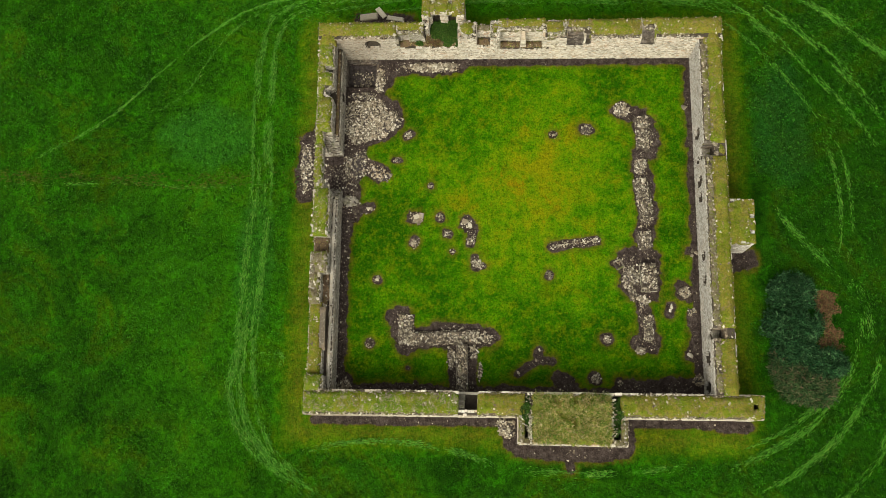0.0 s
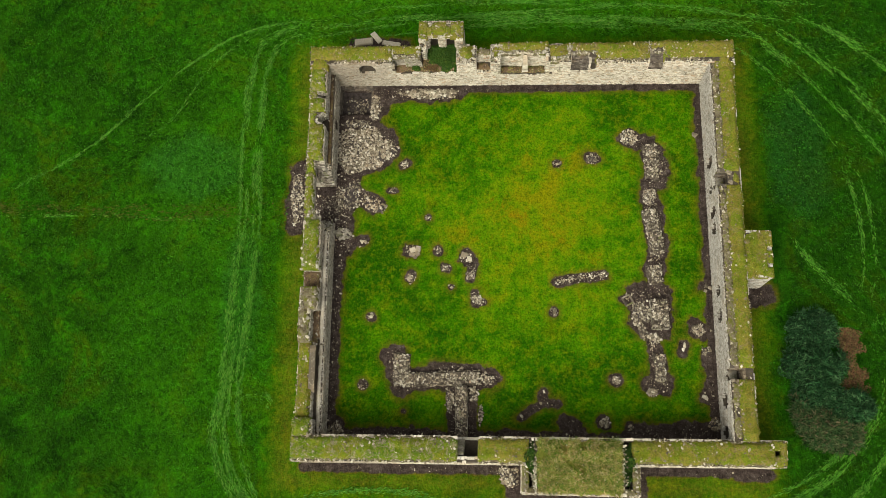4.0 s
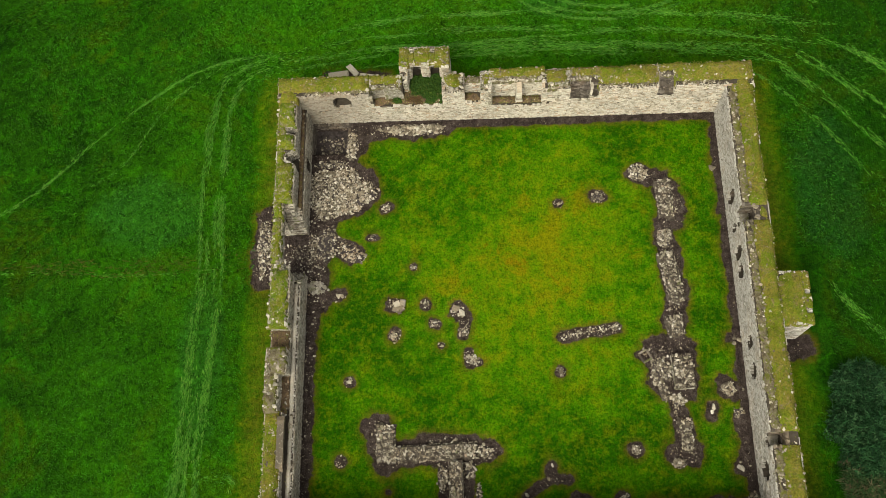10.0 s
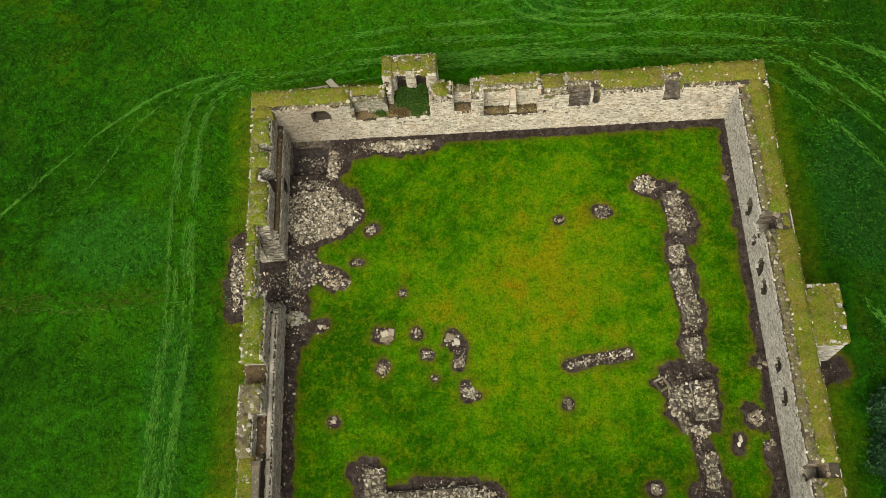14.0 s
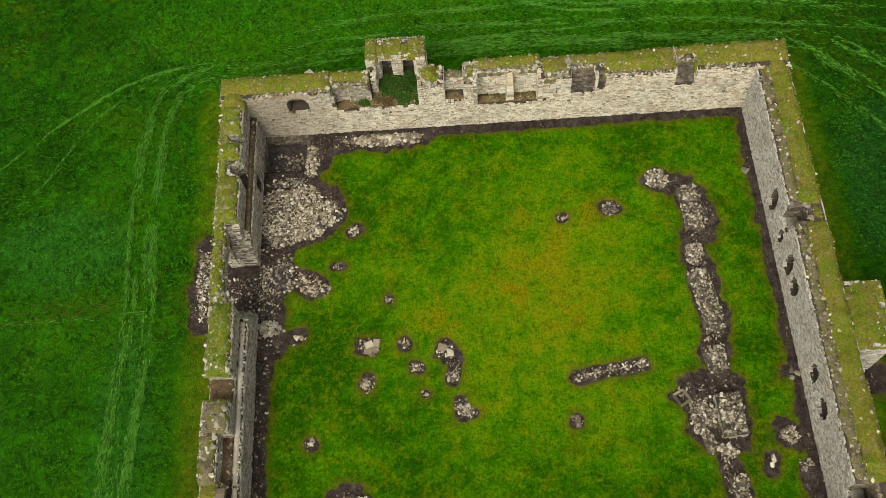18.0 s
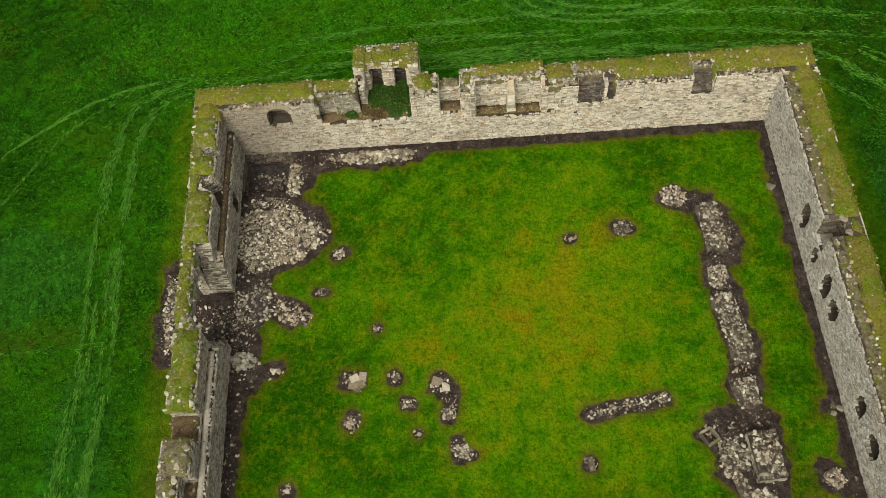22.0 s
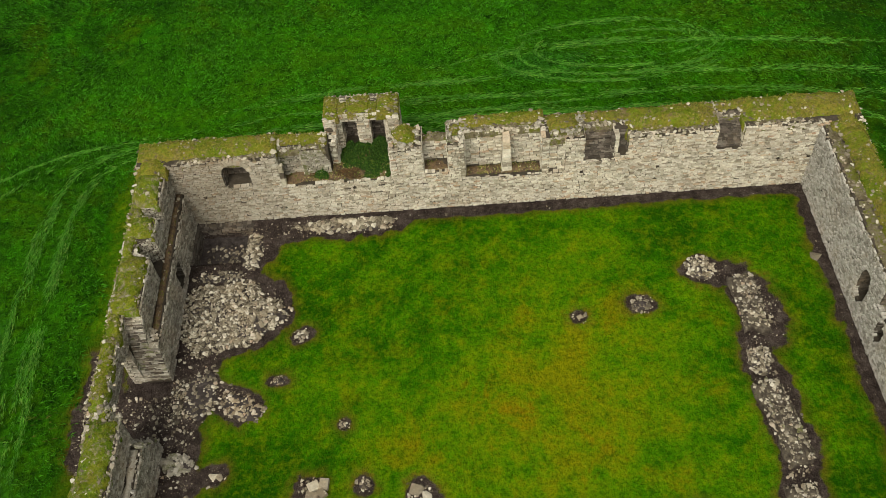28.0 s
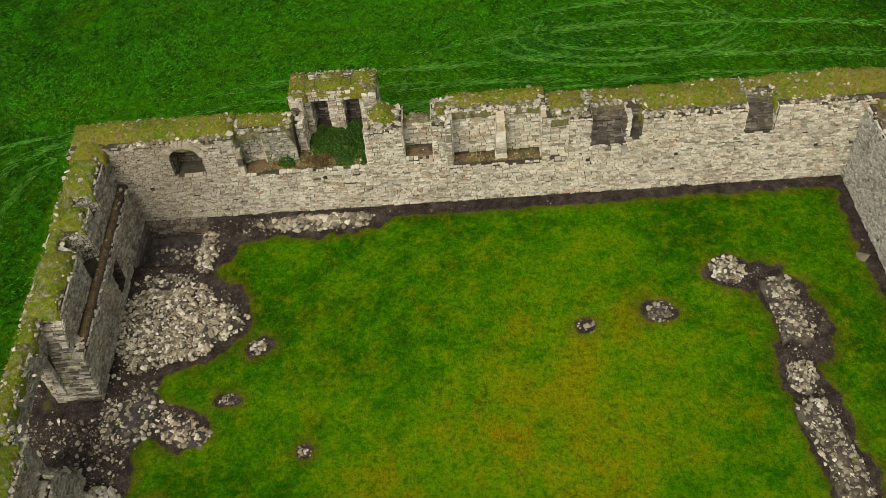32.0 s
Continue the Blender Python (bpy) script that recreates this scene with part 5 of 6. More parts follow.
south.face(0, False, south.rows(inner_of), long=(0.4, 0.9), high=(0.2, 0.32), snug=True)
south.face(T, True, south.rows(outer_test(south)), single=single_in(X(-16), X(0), 1.0, 4.0), long=(0.3, 0.7), high=(0.16, 0.28), snug=True)
south.end(X(-5.4), True, 0, T, 2.6, top)
south.end(X(-3.3), False, 0, T, 2.6, top)
south.end(0.0, False, 0, T, -0.3, top)
south.end(south.length, True, 0, T, -0.3, top)
south.face(T - 0.55, False, lambda z: [(X(-5.4), X(-3.3))] if 2.6 < z < 4.85 else [], z1=4.9)
for k in range(5):
    m = Matrix.Translation(south.at(X(-5.05), 0.35 + 0.3 * k, 2.9 + 0.34 * k)) @ Matrix.Diagonal((0.7, 0.34, 0.34, 1))
    lay("block", m, MOSSY, None, south.root, "step", True)
south.finish()
for s0, s1, mat in ((0, X(-15.5), TURF_GREEN), (X(-15.4), X(-5.45), TURF_GREEN), (X(-3.25), X(1.3), TURF), (X(11.2), X(18.9), TURF), (X(18.9), X(24.1), TURF), (X(24.85), south.length, TURF)):
    turf(south.root, south.at, max(0.0, s0 - 0.1), min(south.length, s1 + 0.1), 0.12, T - 0.1, top + 0.14, 0.28, material=mat, blade=BLADE_GREEN if s0 == 0 else BLADE, density=55, stones=8.0 if X(-15.5) < s0 < X(-6) else 3.0)
    for d0, d1 in ((-0.02, 0.7), (T - 0.7, T + 0.02)):
        soil_shelf(south, max(0.0, s0), min(south.length, s1), d0, d1, top + 0.02, HEAD, "wall_head", 0.1, 0.06, 8.0)
    edge_stones(south.root, south.at, s0, s1, 0.06, top, 0.36, (0.14, 0.36), 0.75)
    edge_stones(south.root, south.at, s0, s1, T - 0.06, top, 0.36, (0.14, 0.36), 0.85)
    edge_stones(south.root, south.at, s0, s1, 1.0, top + 0.1, 0.8, (0.16, 0.34), 0.7, MOSSY, spread=0.7)

for d0, d1 in ((-0.05, 0.92), (1.38, T + 0.1)):
    turf(south.root, south.at, X(24.0), X(24.95), d0, d1, top + 0.1, 0.12, 0.06, density=50, step=0.16)

# ---- towers and gatehouse ----


def masonry(root, x0, x1, y0, y1, z0, z1, faces, core, rest, material, single=None, **kw):
    """A squared block of masonry with coursed stones on the faces named by n, s, e, w."""
    core.box(x0 + 0.05, x1 - 0.05, y0 + 0.05, y1 - 0.05, z0, z1 - 0.04)
    for f in faces:
        o, u, n, w = {"n": ((x1, y1), (-1, 0), (0, 1), x1 - x0), "s": ((x0, y0), (1, 0), (0, -1), x1 - x0), "e": ((x1, y0), (0, 1), (1, 0), y1 - y0), "w": ((x0, y1), (0, -1), (-1, 0), y1 - y0)}[f]
        courses(Vector((*o, z0)), Vector((*u, 0)), w, Vector((*n, 0)), lambda z, w=w: [(0.0, w)], material, rest.of(material), root, single=single, z1=z1 - z0, **kw)


tower = thing("tower_north", -7.85, 22.8, 0, "roofless stone latrine tower with turf head and ivy inside", "tower", kind="structure")
core, rest = Soup(), Layers()
masonry(tower, -10.15, -5.55, 21.4, 24.45, -0.3, 3.15, "new", core, rest, STONE, long=(0.4, 0.9), high=(0.22, 0.36))
masonry(tower, -10.15, -9.5, 22.3, 24.45, 3.15, 6.1, "nsew", core, rest, STONE)
masonry(tower, -10.15, -9.55, 21.4, 22.3, 3.15, 5.2, "sew", core, rest, STONE)
masonry(tower, -6.2, -5.55, 22.3, 24.45, 3.15, 6.1, "nsew", core, rest, STONE)
masonry(tower, -6.15, -5.55, 21.6, 22.3, 3.15, 4.6, "sew", core, rest, STONE)
# back wall behind the two openings, their shade put into its stone colour
masonry(tower, -9.5, -6.2, 23.95, 24.45, 3.15, 5.5, "ns", core, rest, STONE_DARK)
for x0, x1 in ((-9.5, -9.2), (-8.2, -7.45), (-6.45, -6.2)):
    masonry(tower, x0, x1, 22.85, 23.95, 3.15, 5.5, "sew", core, rest, STONE)
masonry(tower, -9.5, -6.2, 22.8, 24, 5.5, 6.15, "s", core, rest, STONE)
for x0, x1 in ((-9.5, -9.26), (-8.82, -7.31), (-6.87, -6.2)):
    masonry(tower, x0, x1, 24, 24.4, 5.5, 6.15, "", core, rest, STONE)
for x0, x1 in ((-9.26, -8.82), (-7.31, -6.87)):
    # the backs of the two chutes, coloured dark for the shade in the shafts
    masonry(tower, x0, x1, 24.33, 24.42, 5.5, 6.1, "s", core, rest, STONE_DARK, proud=0.02)
masonry(tower, -9.5, -6.2, 24.4, 24.5, 5.5, 6.08, "n", core, rest, STONE, proud=0.02)
part("core", core, CORE, tower, "earthy mortar and rubble core")
rest.finish(tower)
for x0, x1, y0, y1 in ((-10.2, -9.28, 22.4, 24.5), (-8.8, -7.33, 22.75, 24.5), (-6.85, -5.5, 22.4, 24.5), (-9.32, -8.76, 22.75, 23.95), (-7.37, -6.81, 22.75, 23.95)):
    turf(tower, flat, x0, x1, y0, y1, 6.2, 0.16, 0.1, density=45, step=0.16, stones=8.0, wander=0.35)
edge_stones(tower, flat, -10.15, -5.55, 22.85, 6.15, 0.34, (0.16, 0.42), 0.75, RUBBLE, spread=0.1)
edge_stones(tower, flat, -10.15, -5.55, 24.5, 6.12, 0.3, (0.1, 0.22), 0.8, MOSSY, spread=0.04)
for x in (-10, -5.7):
    for y in (22.4, 22.9, 23.4, 23.9):
        lay("rock", rock_at(x + rnd.uniform(-0.1, 0.1), y + rnd.uniform(-0.15, 0.15), 6.18, rnd.uniform(0.25, 0.5)), MOSSY, None, tower, "coping_stone", True)
for k in range(4):
    lay("rock", Matrix.Translation((-9.85, 21.5 + 0.25 * k, 5.0 + 0.3 * k)) @ Matrix.Diagonal((0.6, 0.5, 0.5, 1)), RUBBLE, None, tower, "broken_stone", True)


def foliage(soup, place, count, size=(0.06, 0.14)):
    """Leaves as small bent quads; place() gives a middle."""
    for _ in range(count):
        p = place()
        if p is None:
            continue
        e = Euler((rnd.uniform(-0.9, 0.9), rnd.uniform(-0.9, 0.9), rnd.uniform(0, 6.3))).to_matrix()
        k = rnd.uniform(*size)
        q = [Vector(p) + e @ Vector(c) * k for c in ((-0.45, -0.1, 0), (0, -0.6, -0.12), (0.45, -0.1, 0), (0, 0.75, -0.15), (0, 0, 0.1))]
        soup.put([tuple(c) for c in q], [(0, 1, 4), (1, 2, 4), (2, 3, 4), (3, 0, 4)])


def mound(cx, cy, cz, rx, ry, h, seed, bias=0.5):
    """A place inside an uneven heap of leaves."""
    def place():
        a, k = rnd.uniform(0, 6.283), math.sqrt(rnd.random())
        n = 0.75 + 0.5 * noise.noise((math.cos(a) * 1.4 + seed, math.sin(a) * 1.4, seed))
        x, y = rx * k * n * math.cos(a), ry * k * n * math.sin(a)
        lump = 0.65 + 0.6 * noise.noise((x * 0.9 + seed, y * 0.9, 2.0)) + 0.5 * noise.noise((x * 2.3 + seed, y * 2.3, 4.0))
        z = h * (1 - k * k) * lump * rnd.random() ** bias
        return cx + x, cy + y, cz + max(z, 0.02)
    return place


def plant(name, cx, cy, cz, rx, ry, h, leaves, material, label, category, size=(0.06, 0.14), stems=14, seed=1.0, extra=()):
    root = thing(name, cx, cy, cz, label, category)
    g = Soup()
    foliage(g, mound(cx, cy, cz, rx, ry, h, seed), leaves, size)
    for ex, ey, erx, ery, eh, en in extra:
        foliage(g, mound(ex, ey, cz, erx, ery, eh, seed + ex), en, size)
    part("foliage", g, material, root)
    for k in range(stems):
        a, r = rnd.uniform(0, 6.283), rnd.uniform(0.1, 0.7)
        x, y = cx + rx * r * math.cos(a), cy + ry * r * math.sin(a)
        st = Soup()
        t = h * rnd.uniform(0.5, 0.95) * (1 - r * r)
        lx, ly, w = rnd.uniform(-0.25, 0.25), rnd.uniform(-0.25, 0.25), 0.025
        st.put([(x - w, y - w, cz - 0.05), (x + w, y - w, cz - 0.05), (x, y + w, cz - 0.05), (x + lx - w * 0.3, y + ly, cz + t), (x + lx + w * 0.3, y + ly, cz + t), (x + lx, y + ly + w * 0.3, cz + t)], [(0, 1, 4, 3), (1, 2, 5, 4), (2, 0, 3, 5), (3, 4, 5), (2, 1, 0)])
        part("stem", st, WOOD, root)
    return root


plant("ivy_growth", -7.75, 21.9, 3.15, 2.0, 2.0, 0.95, 13000, IVY, "dense dark green ivy filling the broken tower", "ivy", (0.05, 0.12), 8, 3.0, extra=((-7.3, 20.75, 1.3, 0.7, 0.5, 2400), (-8.9, 21.2, 0.9, 0.7, 0.4, 1500), (-6.8, 22.7, 0.8, 0.6, 1.3, 2200), (-8.8, 22.6, 0.7, 0.5, 1.0, 1500), (-6.45, 20.6, 0.45, 0.6, 0.5, 900), (-6.6, 21.6, 0.6, 0.8, 0.9, 1500), (-9.2, 22.0, 0.5, 0.8, 0.6, 1000)))
plant("withered_plant", -8.9, 20.5, 3.25, 1.5, 0.45, 0.4, 1600, BROWN, "low rusty withered weeds on the wall ledge", "weeds", (0.05, 0.1), 4, 3.5)
plant("withered_plant", -11.0, 20.6, 3.25, 0.7, 0.3, 0.25, 300, BROWN, "low rusty withered weeds on the wall ledge", "weeds", (0.05, 0.1), 3, 3.6)
plant("ivy_growth", -10.6, 20.6, 3.25, 0.9, 0.5, 0.6, 1500, IVY, "low green ivy creeping on the wall ledge", "ivy", (0.05, 0.1), 4, 4.0)

tower2 = thing("tower_east", 23.8, -0.3, 0, "square stone latrine tower capped with olive turf", "tower", kind="structure")
core, rest = Soup(), Layers()
masonry(tower2, 22.55, 24.5, -2.6, 2.05, -0.3, 5.1, "ns", core, rest, STONE_GREY)
for y0, y1 in ((-2.6, -1.6), (-1.25, 0.1), (0.45, 2.05)):
    masonry(tower2, 24.5, 25.05, y0, y1, -0.3, 5.1, "nsew", core, rest, STONE_GREY, long=(0.3, 0.8))
masonry(tower2, 24.5, 25.0, -1.6, 0.45, -0.3, 3.9, "e", core, rest, STONE_GREY)
masonry(tower2, 24.88, 25.05, -1.6, 0.45, 3.9, 5.05, "e", core, rest, STONE_GREY, proud=0.03)
part("core", core, CORE, tower2, "earthy mortar and rubble core")
rest.finish(tower2)
turf(tower2, flat, 22.3, 24.6, -2.68, 2.12, 5.16, 0.2, density=55, stones=1.2, wander=0.2)
for y0, y1 in ((-2.62, -1.62), (-1.25, 0.08), (0.45, 2.08)):
    turf(tower2, flat, 24.4, 25.14, y0, y1, 5.18, 0.12, 0.08, density=55, step=0.16, stones=3.0, wander=0.2)
edge_stones(tower2, flat, 22.7, 25.05, -2.55, 5.08, 0.35, (0.14, 0.3), 0.8)
edge_stones(tower2, flat, 22.7, 25.05, 2.0, 5.08, 0.5, (0.12, 0.26), 0.6)
for y in np.arange(-2.4, 2.0, 0.5):
    lay("rock", rock_at(25.0, y + rnd.uniform(-0.2, 0.2), 5.1, rnd.uniform(0.12, 0.28)), MOSSY, None, tower2, "coping_stone", True)

gate = thing("gatehouse", 6.2, -22.2, 0, "square stone block with a high dry turf mound and ivied slots", "tower", kind="structure")
core, rest = Soup(), Layers()
masonry(gate, 1.95, 10.25, -23.55, -20.8, -0.3, 5.0, "sew", core, rest, STONE)
for x0, x1 in ((0.8, 1.3), (11.2, 11.72)):
    masonry(gate, x0, x1, -23.55, -20.75, -0.3, 5.0, "sewn", core, rest, STONE)
for x0, x1 in ((1.3, 1.95), (10.25, 11.2)):
    masonry(gate, x0, x1, -23.55, -23.0, -0.3, 4.9, "sn", core, rest, STONE)
    masonry(gate, x0, x1, -23.0, -20.8, -0.3, 1.6, "", core, rest, STONE)
part("core", core, CORE, gate, "earthy mortar and rubble core")
rest.finish(gate)
turf(gate, flat, 2.2, 10.05, -23.6, -18.35, 5.08, 0.8, 0.24, material=TURF_DRY, blade=BLADE_DRY, density=110, tall=(0.12, 0.4), stones=1.2, ragged=True)
r = np.random.default_rng(31)
gx, gy = r.uniform(2.3, 9.95, 4200), r.uniform(-23.4, -18.5, 4200)
keep = soft_grid(gx, gy, 0.8, 32) > 0.3
gx, gy = gx[keep], gy[keep]
gz = 5.2 + 0.7 * np.minimum(1, np.minimum(gy + 23.6, -18.35 - gy) / 1.3) * np.minimum(1, 0.25 + np.minimum(gx - 1.85, 10.35 - gx) / 0.9) + 0.15 * soft_grid(gx, gy, 0.5, 33)
part("long_grass", tuft_mesh("long_grass", gx, gy, gz, r.uniform(0, 6.283, len(gx)), r.uniform(0.2, 0.5, len(gx)), r.uniform(0.08, 0.25, len(gx)), 0.03, 0.8, 4, BLADE_DRY, 34), None, gate, "dry tufted grass", "stuff")
for x0, x1, y0, y1 in ((0.78, 1.4, -23.55, -20.8), (1.2, 2.1, -23.6, -22.9), (11.1, 11.74, -23.55, -20.8), (10.2, 11.3, -23.6, -22.95)):
    turf(gate, flat, x0, x1, y0, y1, 5.06, 0.1, 0.06, material=HEAD, density=40, step=0.16, stones=7.0)
for x, y, n in ((1.85, -21.0, 26), (10.35, -21.0, 26)):
    for k in range(n):
        lay("rock", rock_at(x + rnd.uniform(-0.35, 0.3), rnd.uniform(-23.2, -18.6), 5.12 + rnd.uniform(-0.1, 0.12), rnd.uniform(0.14, 0.36)), RUBBLE if k % 2 else MOSSY, None, gate, "coping_stone", True)
for x in (1.95, 10.25):
    for y in np.arange(-23.4, -18.5, 0.4):
        k = rnd.uniform(0.25, 0.5)
        lay("rock", rock_at(x + rnd.uniform(-0.12, 0.12), y, 5.06, k), RUBBLE, None, gate, "coping_stone", True)
edge_stones(gate, flat, 0.8, 11.7, -23.45, 5.02, 0.4, (0.2, 0.42), 0.9)
edge_stones(gate, flat, 1.95, 10.25, -18.5, 5.06, 0.4, (0.2, 0.4), 0.9)
for x in (1.05, 11.45):
    for y in np.arange(-23.1, -20.8, 0.45):
        lay("rock", rock_at(x, y, 5.04, rnd.uniform(0.25, 0.45)), MOSSY, None, gate, "coping_stone", True)
plant("ivy_growth", 1.6, -20.2, 4.45, 1.0, 1.7, 1.5, 4200, IVY, "dark ivy hanging in a masonry slot", "ivy", (0.07, 0.14), 5, 6.0, extra=((1.7, -19.4, 0.7, 0.6, 1.4, 900), (1.25, -22.3, 0.4, 0.6, 1.0, 500)))
plant("ivy_growth", 11.0, -20.0, 4.4, 1.2, 1.9, 1.5, 4600, IVY, "dark ivy hanging in a masonry slot", "ivy", (0.07, 0.14), 5, 7.0, extra=((11.6, -19.4, 0.9, 0.7, 1.2, 1200), (10.7, -21.9, 0.5, 0.9, 1.1, 900)))

# ---- remains in the courtyard ----


def heap(name, cx, cy, rx, ry, high, big, small, label, size=(0.22, 0.5), turn=0.0, material=None, seed=0.0, base=0.0, group=""):
    """A heap of broken stones: the larger ones each a part, the chips joined."""
    root = thing(name, cx, cy, base, label, "rubble", group)
    ca, sa = math.cos(turn), math.sin(turn)
    chips = Soup()

    def spot(tight=1.0):
        while True:
            a, k = rnd.uniform(0, 6.283), math.sqrt(rnd.random())
            n = 0.85 + 0.35 * noise.noise((math.cos(a) * 1.3 + seed, math.sin(a) * 1.3, seed + cx))
            u, v = rx * k * n * math.cos(a) * tight, ry * k * n * math.sin(a) * tight
            return cx + u * ca - v * sa, cy + u * sa + v * ca, high * (1 - k * k)
    for _ in range(big):
        x, y, h = spot()
        k = rnd.uniform(*size) if rnd.random() < 0.8 else rnd.uniform(size[0] * 0.6, size[0])
        lay("rock", rock_at(x, y, base + h * rnd.uniform(0.92, 1.05) + k * rnd.uniform(0.08, 0.2), k), material or RUBBLE, None, root, "stone", True)
    for _ in range(int(small * 1.35)):
        x, y, h = spot(1.12)
        k = min(0.36, 0.125 * rnd.paretovariate(1.9))
        lay("rock", rock_at(x, y, base + h * 0.97 + k * 0.08, k), material or RUBBLE, chips, root, "chip", False)
    m = Soup()
    rings = 6
    m.v.append((cx, cy, base + high))
    for i in range(1, rings + 1):
        for j in range(20):
            a, k = j * 6.283 / 20, i / rings
            n = 0.85 + 0.35 * noise.noise((math.cos(a) * 1.3 + seed, math.sin(a) * 1.3, seed + cx))
            u, v = rx * k * n * math.cos(a), ry * k * n * math.sin(a)
            m.v.append((cx + u * ca - v * sa, cy + u * sa + v * ca, base + high * (1 - k * k) - 0.08 * (i == rings)))
    m.f += [(0, 1 + j, 1 + (j + 1) % 20) for j in range(20)]
    m.f += [(1 + (i - 1) * 20 + j, 1 + i * 20 + j, 1 + i * 20 + (j + 1) % 20, 1 + (i - 1) * 20 + (j + 1) % 20) for i in range(1, rings) for j in range(20)]
    part("earth_fill", m, SOIL, root)
    if small:
        part("chip_scatter", chips, material or RUBBLE, root, kind="stuff")
    return root


def footing(name, x0, y0, x1, y1, width, high, label, material=None, cover=1.0, group="wall footings", mossy=0.2, sides=False):
    """A low run of ruined wall from (x0, y0) to (x1, y1), its head set with flat stones."""
    root = thing(name, (x0 + x1) / 2, (y0 + y1) / 2, 0, label, "low wall", group)
    u = Vector((x1 - x0, y1 - y0, 0))
    w = u.length
    u /= w
    n = Vector((-u.y, u.x, 0))
    a = Vector((x0, y0, 0))
    core, rest = Soup(), Layers()
    h = width / 2
    # an uneven head
    nl, nw = max(2, int(w / 0.2)), max(4, int(width / 0.18))
    v = []
    for i in range(nl + 1):
        for j in range(nw + 1):
            s, d = w * i / nl, -h + width * j / nw
            z = high * (0.8 + 0.35 * noise.noise((x0 + s * 0.7, y0 + d * 1.1, 4.0))) + 0.07 * noise.noise((x0 + s * 4.1, y0 + d * 4.3, 6.0))
            p = a + u * s + n * d
            if not sides:
                f = min(1.0, 0.3 + 6.0 * min(j / nw, 1 - j / nw, 0.33)) * min(1.0, 0.3 + 0.5 * min(i, nl - i))
                z = z * f
                if j in (0, nw):
                    p += n * noise.noise((s * 1.7 + x0, d, 7.0)) * 0.3
                if i in (0, nl):
                    p += u * noise.noise((d * 1.3 + y0, s, 8.0)) * 0.45
            v.append((p.x, p.y, z))
    k = len(v)
    core.put(v, [(i * (nw + 1) + j, (i + 1) * (nw + 1) + j, (i + 1) * (nw + 1) + j + 1, i * (nw + 1) + j + 1) for i in range(nl) for j in range(nw)])
    rim = [i * (nw + 1) for i in range(nl + 1)] + [nl * (nw + 1) + j for j in range(1, nw + 1)] + [i * (nw + 1) + nw for i in range(nl - 1, -1, -1)] + [j for j in range(nw - 1, 0, -1)]
    low = [(core.v[i][0], core.v[i][1], -0.15) for i in rim]
    core.v += low
    core.f += [(rim[i], k + i, k + (i + 1) % len(rim), rim[(i + 1) % len(rim)]) for i in range(len(rim))]
    if sides:
        for o, d, out, run in ((a - n * h, u, -n, w), (a + u * w + n * h, -u, n, w), (a + n * h, -n, -u, width), (a + u * w - n * h, n, u, width)):
            courses(o, d, run, out, lambda z, run=run: [(0.0, run)], material or MOSSY, rest.of(material or MOSSY), root, z1=max(0.12, high * 0.55), long=(0.3, 0.7), proud=0.03)
    count = int(w * width * 44 * cover)
    for i in range(count):
        s, d = rnd.uniform(0.05, w - 0.05), rnd.uniform(-h * 0.92, h * 0.92)
        p = a + u * s + n * d
        q = min(0.38, 0.11 * rnd.paretovariate(1.9))
        z = high * (0.8 + 0.35 * noise.noise((x0 + s * 0.7, y0 + d * 1.1, 4.0))) * (1.0 if sides else min(1.0, 0.3 + 2.2 * (1 - abs(d) / h)))
        kind_of = MOSSY if rnd.random() < mossy else (material or RUBBLE)
        lay("rock", rock_at(p.x, p.y, z + q * 0.03, q, 0.7, tilt=0.12), kind_of, rest.of(kind_of), root, "stone", i < 90)
    for side in (-1, 1):
        # the broken facing on both long edges
        s = 0.1
        while s < w:
            q = rnd.uniform(0.14, 0.32)
            p = a + u * s + n * side * (h - 0.08 + rnd.uniform(-0.08, 0.08))
            if rnd.random() < 0.75:
                kind_of = material or RUBBLE
                lay("rock", rock_at(p.x, p.y, high * (0.5 if sides else 0.35) + rnd.uniform(-0.05, 0.1), q, 0.9, math.atan2(u.y, u.x) + rnd.uniform(-0.3, 0.3), 0.15), kind_of, rest.of(kind_of), root, "stone", False)
            s += q * rnd.uniform(0.8, 1.5)
    part("core", core, FOOTING_EARTH, root)
    rest.finish(root)
    return root


FOOT = "low ruined wall footing of mossy rubble in the lawn"
# east range
heap("rubble_heap", 12.14, 13.77, 0.95, 0.85, 0.35, 110, 60, "round heap of pale broken stones on bare soil", (0.16, 0.32), seed=1)
footing("wall_footing", 14.45, 12.97, 14.57, 8.97, 1.5, 0.38, FOOT)
heap("rubble_heap", 14.22, 7.14, 0.75, 1.1, 0.3, 90, 60, "loose heap of white broken stones between footings", (0.15, 0.34), seed=2)
footing("wall_footing", 14.15, 5.69, 14.92, 0.72, 1.55, 0.55, FOOT)
footing("wall_footing", 14.42, -0.37, 14.63, -2.35, 1.5, 0.4, FOOT)
footing("wall_footing", 14.72, -4.04, 14.93, -7.05, 1.7, 0.95, "stout stump of a ruined cross wall with squared edges", sides=True)
heap("rubble_heap", 12.96, -5.36, 1.0, 1.4, 0.3, 110, 120, "strewn rubble beside the ruined cross wall", (0.16, 0.36), seed=3)
footing("wall_footing", 12.8, -6.37, 13.5, -8.07, 0.7, 0.35, FOOT, cover=0.8)
heap("rubble_heap", 14.32, -8.06, 0.7, 0.7, 0.2, 40, 40, "small scatter of rubble on bare soil", (0.16, 0.34), seed=4)
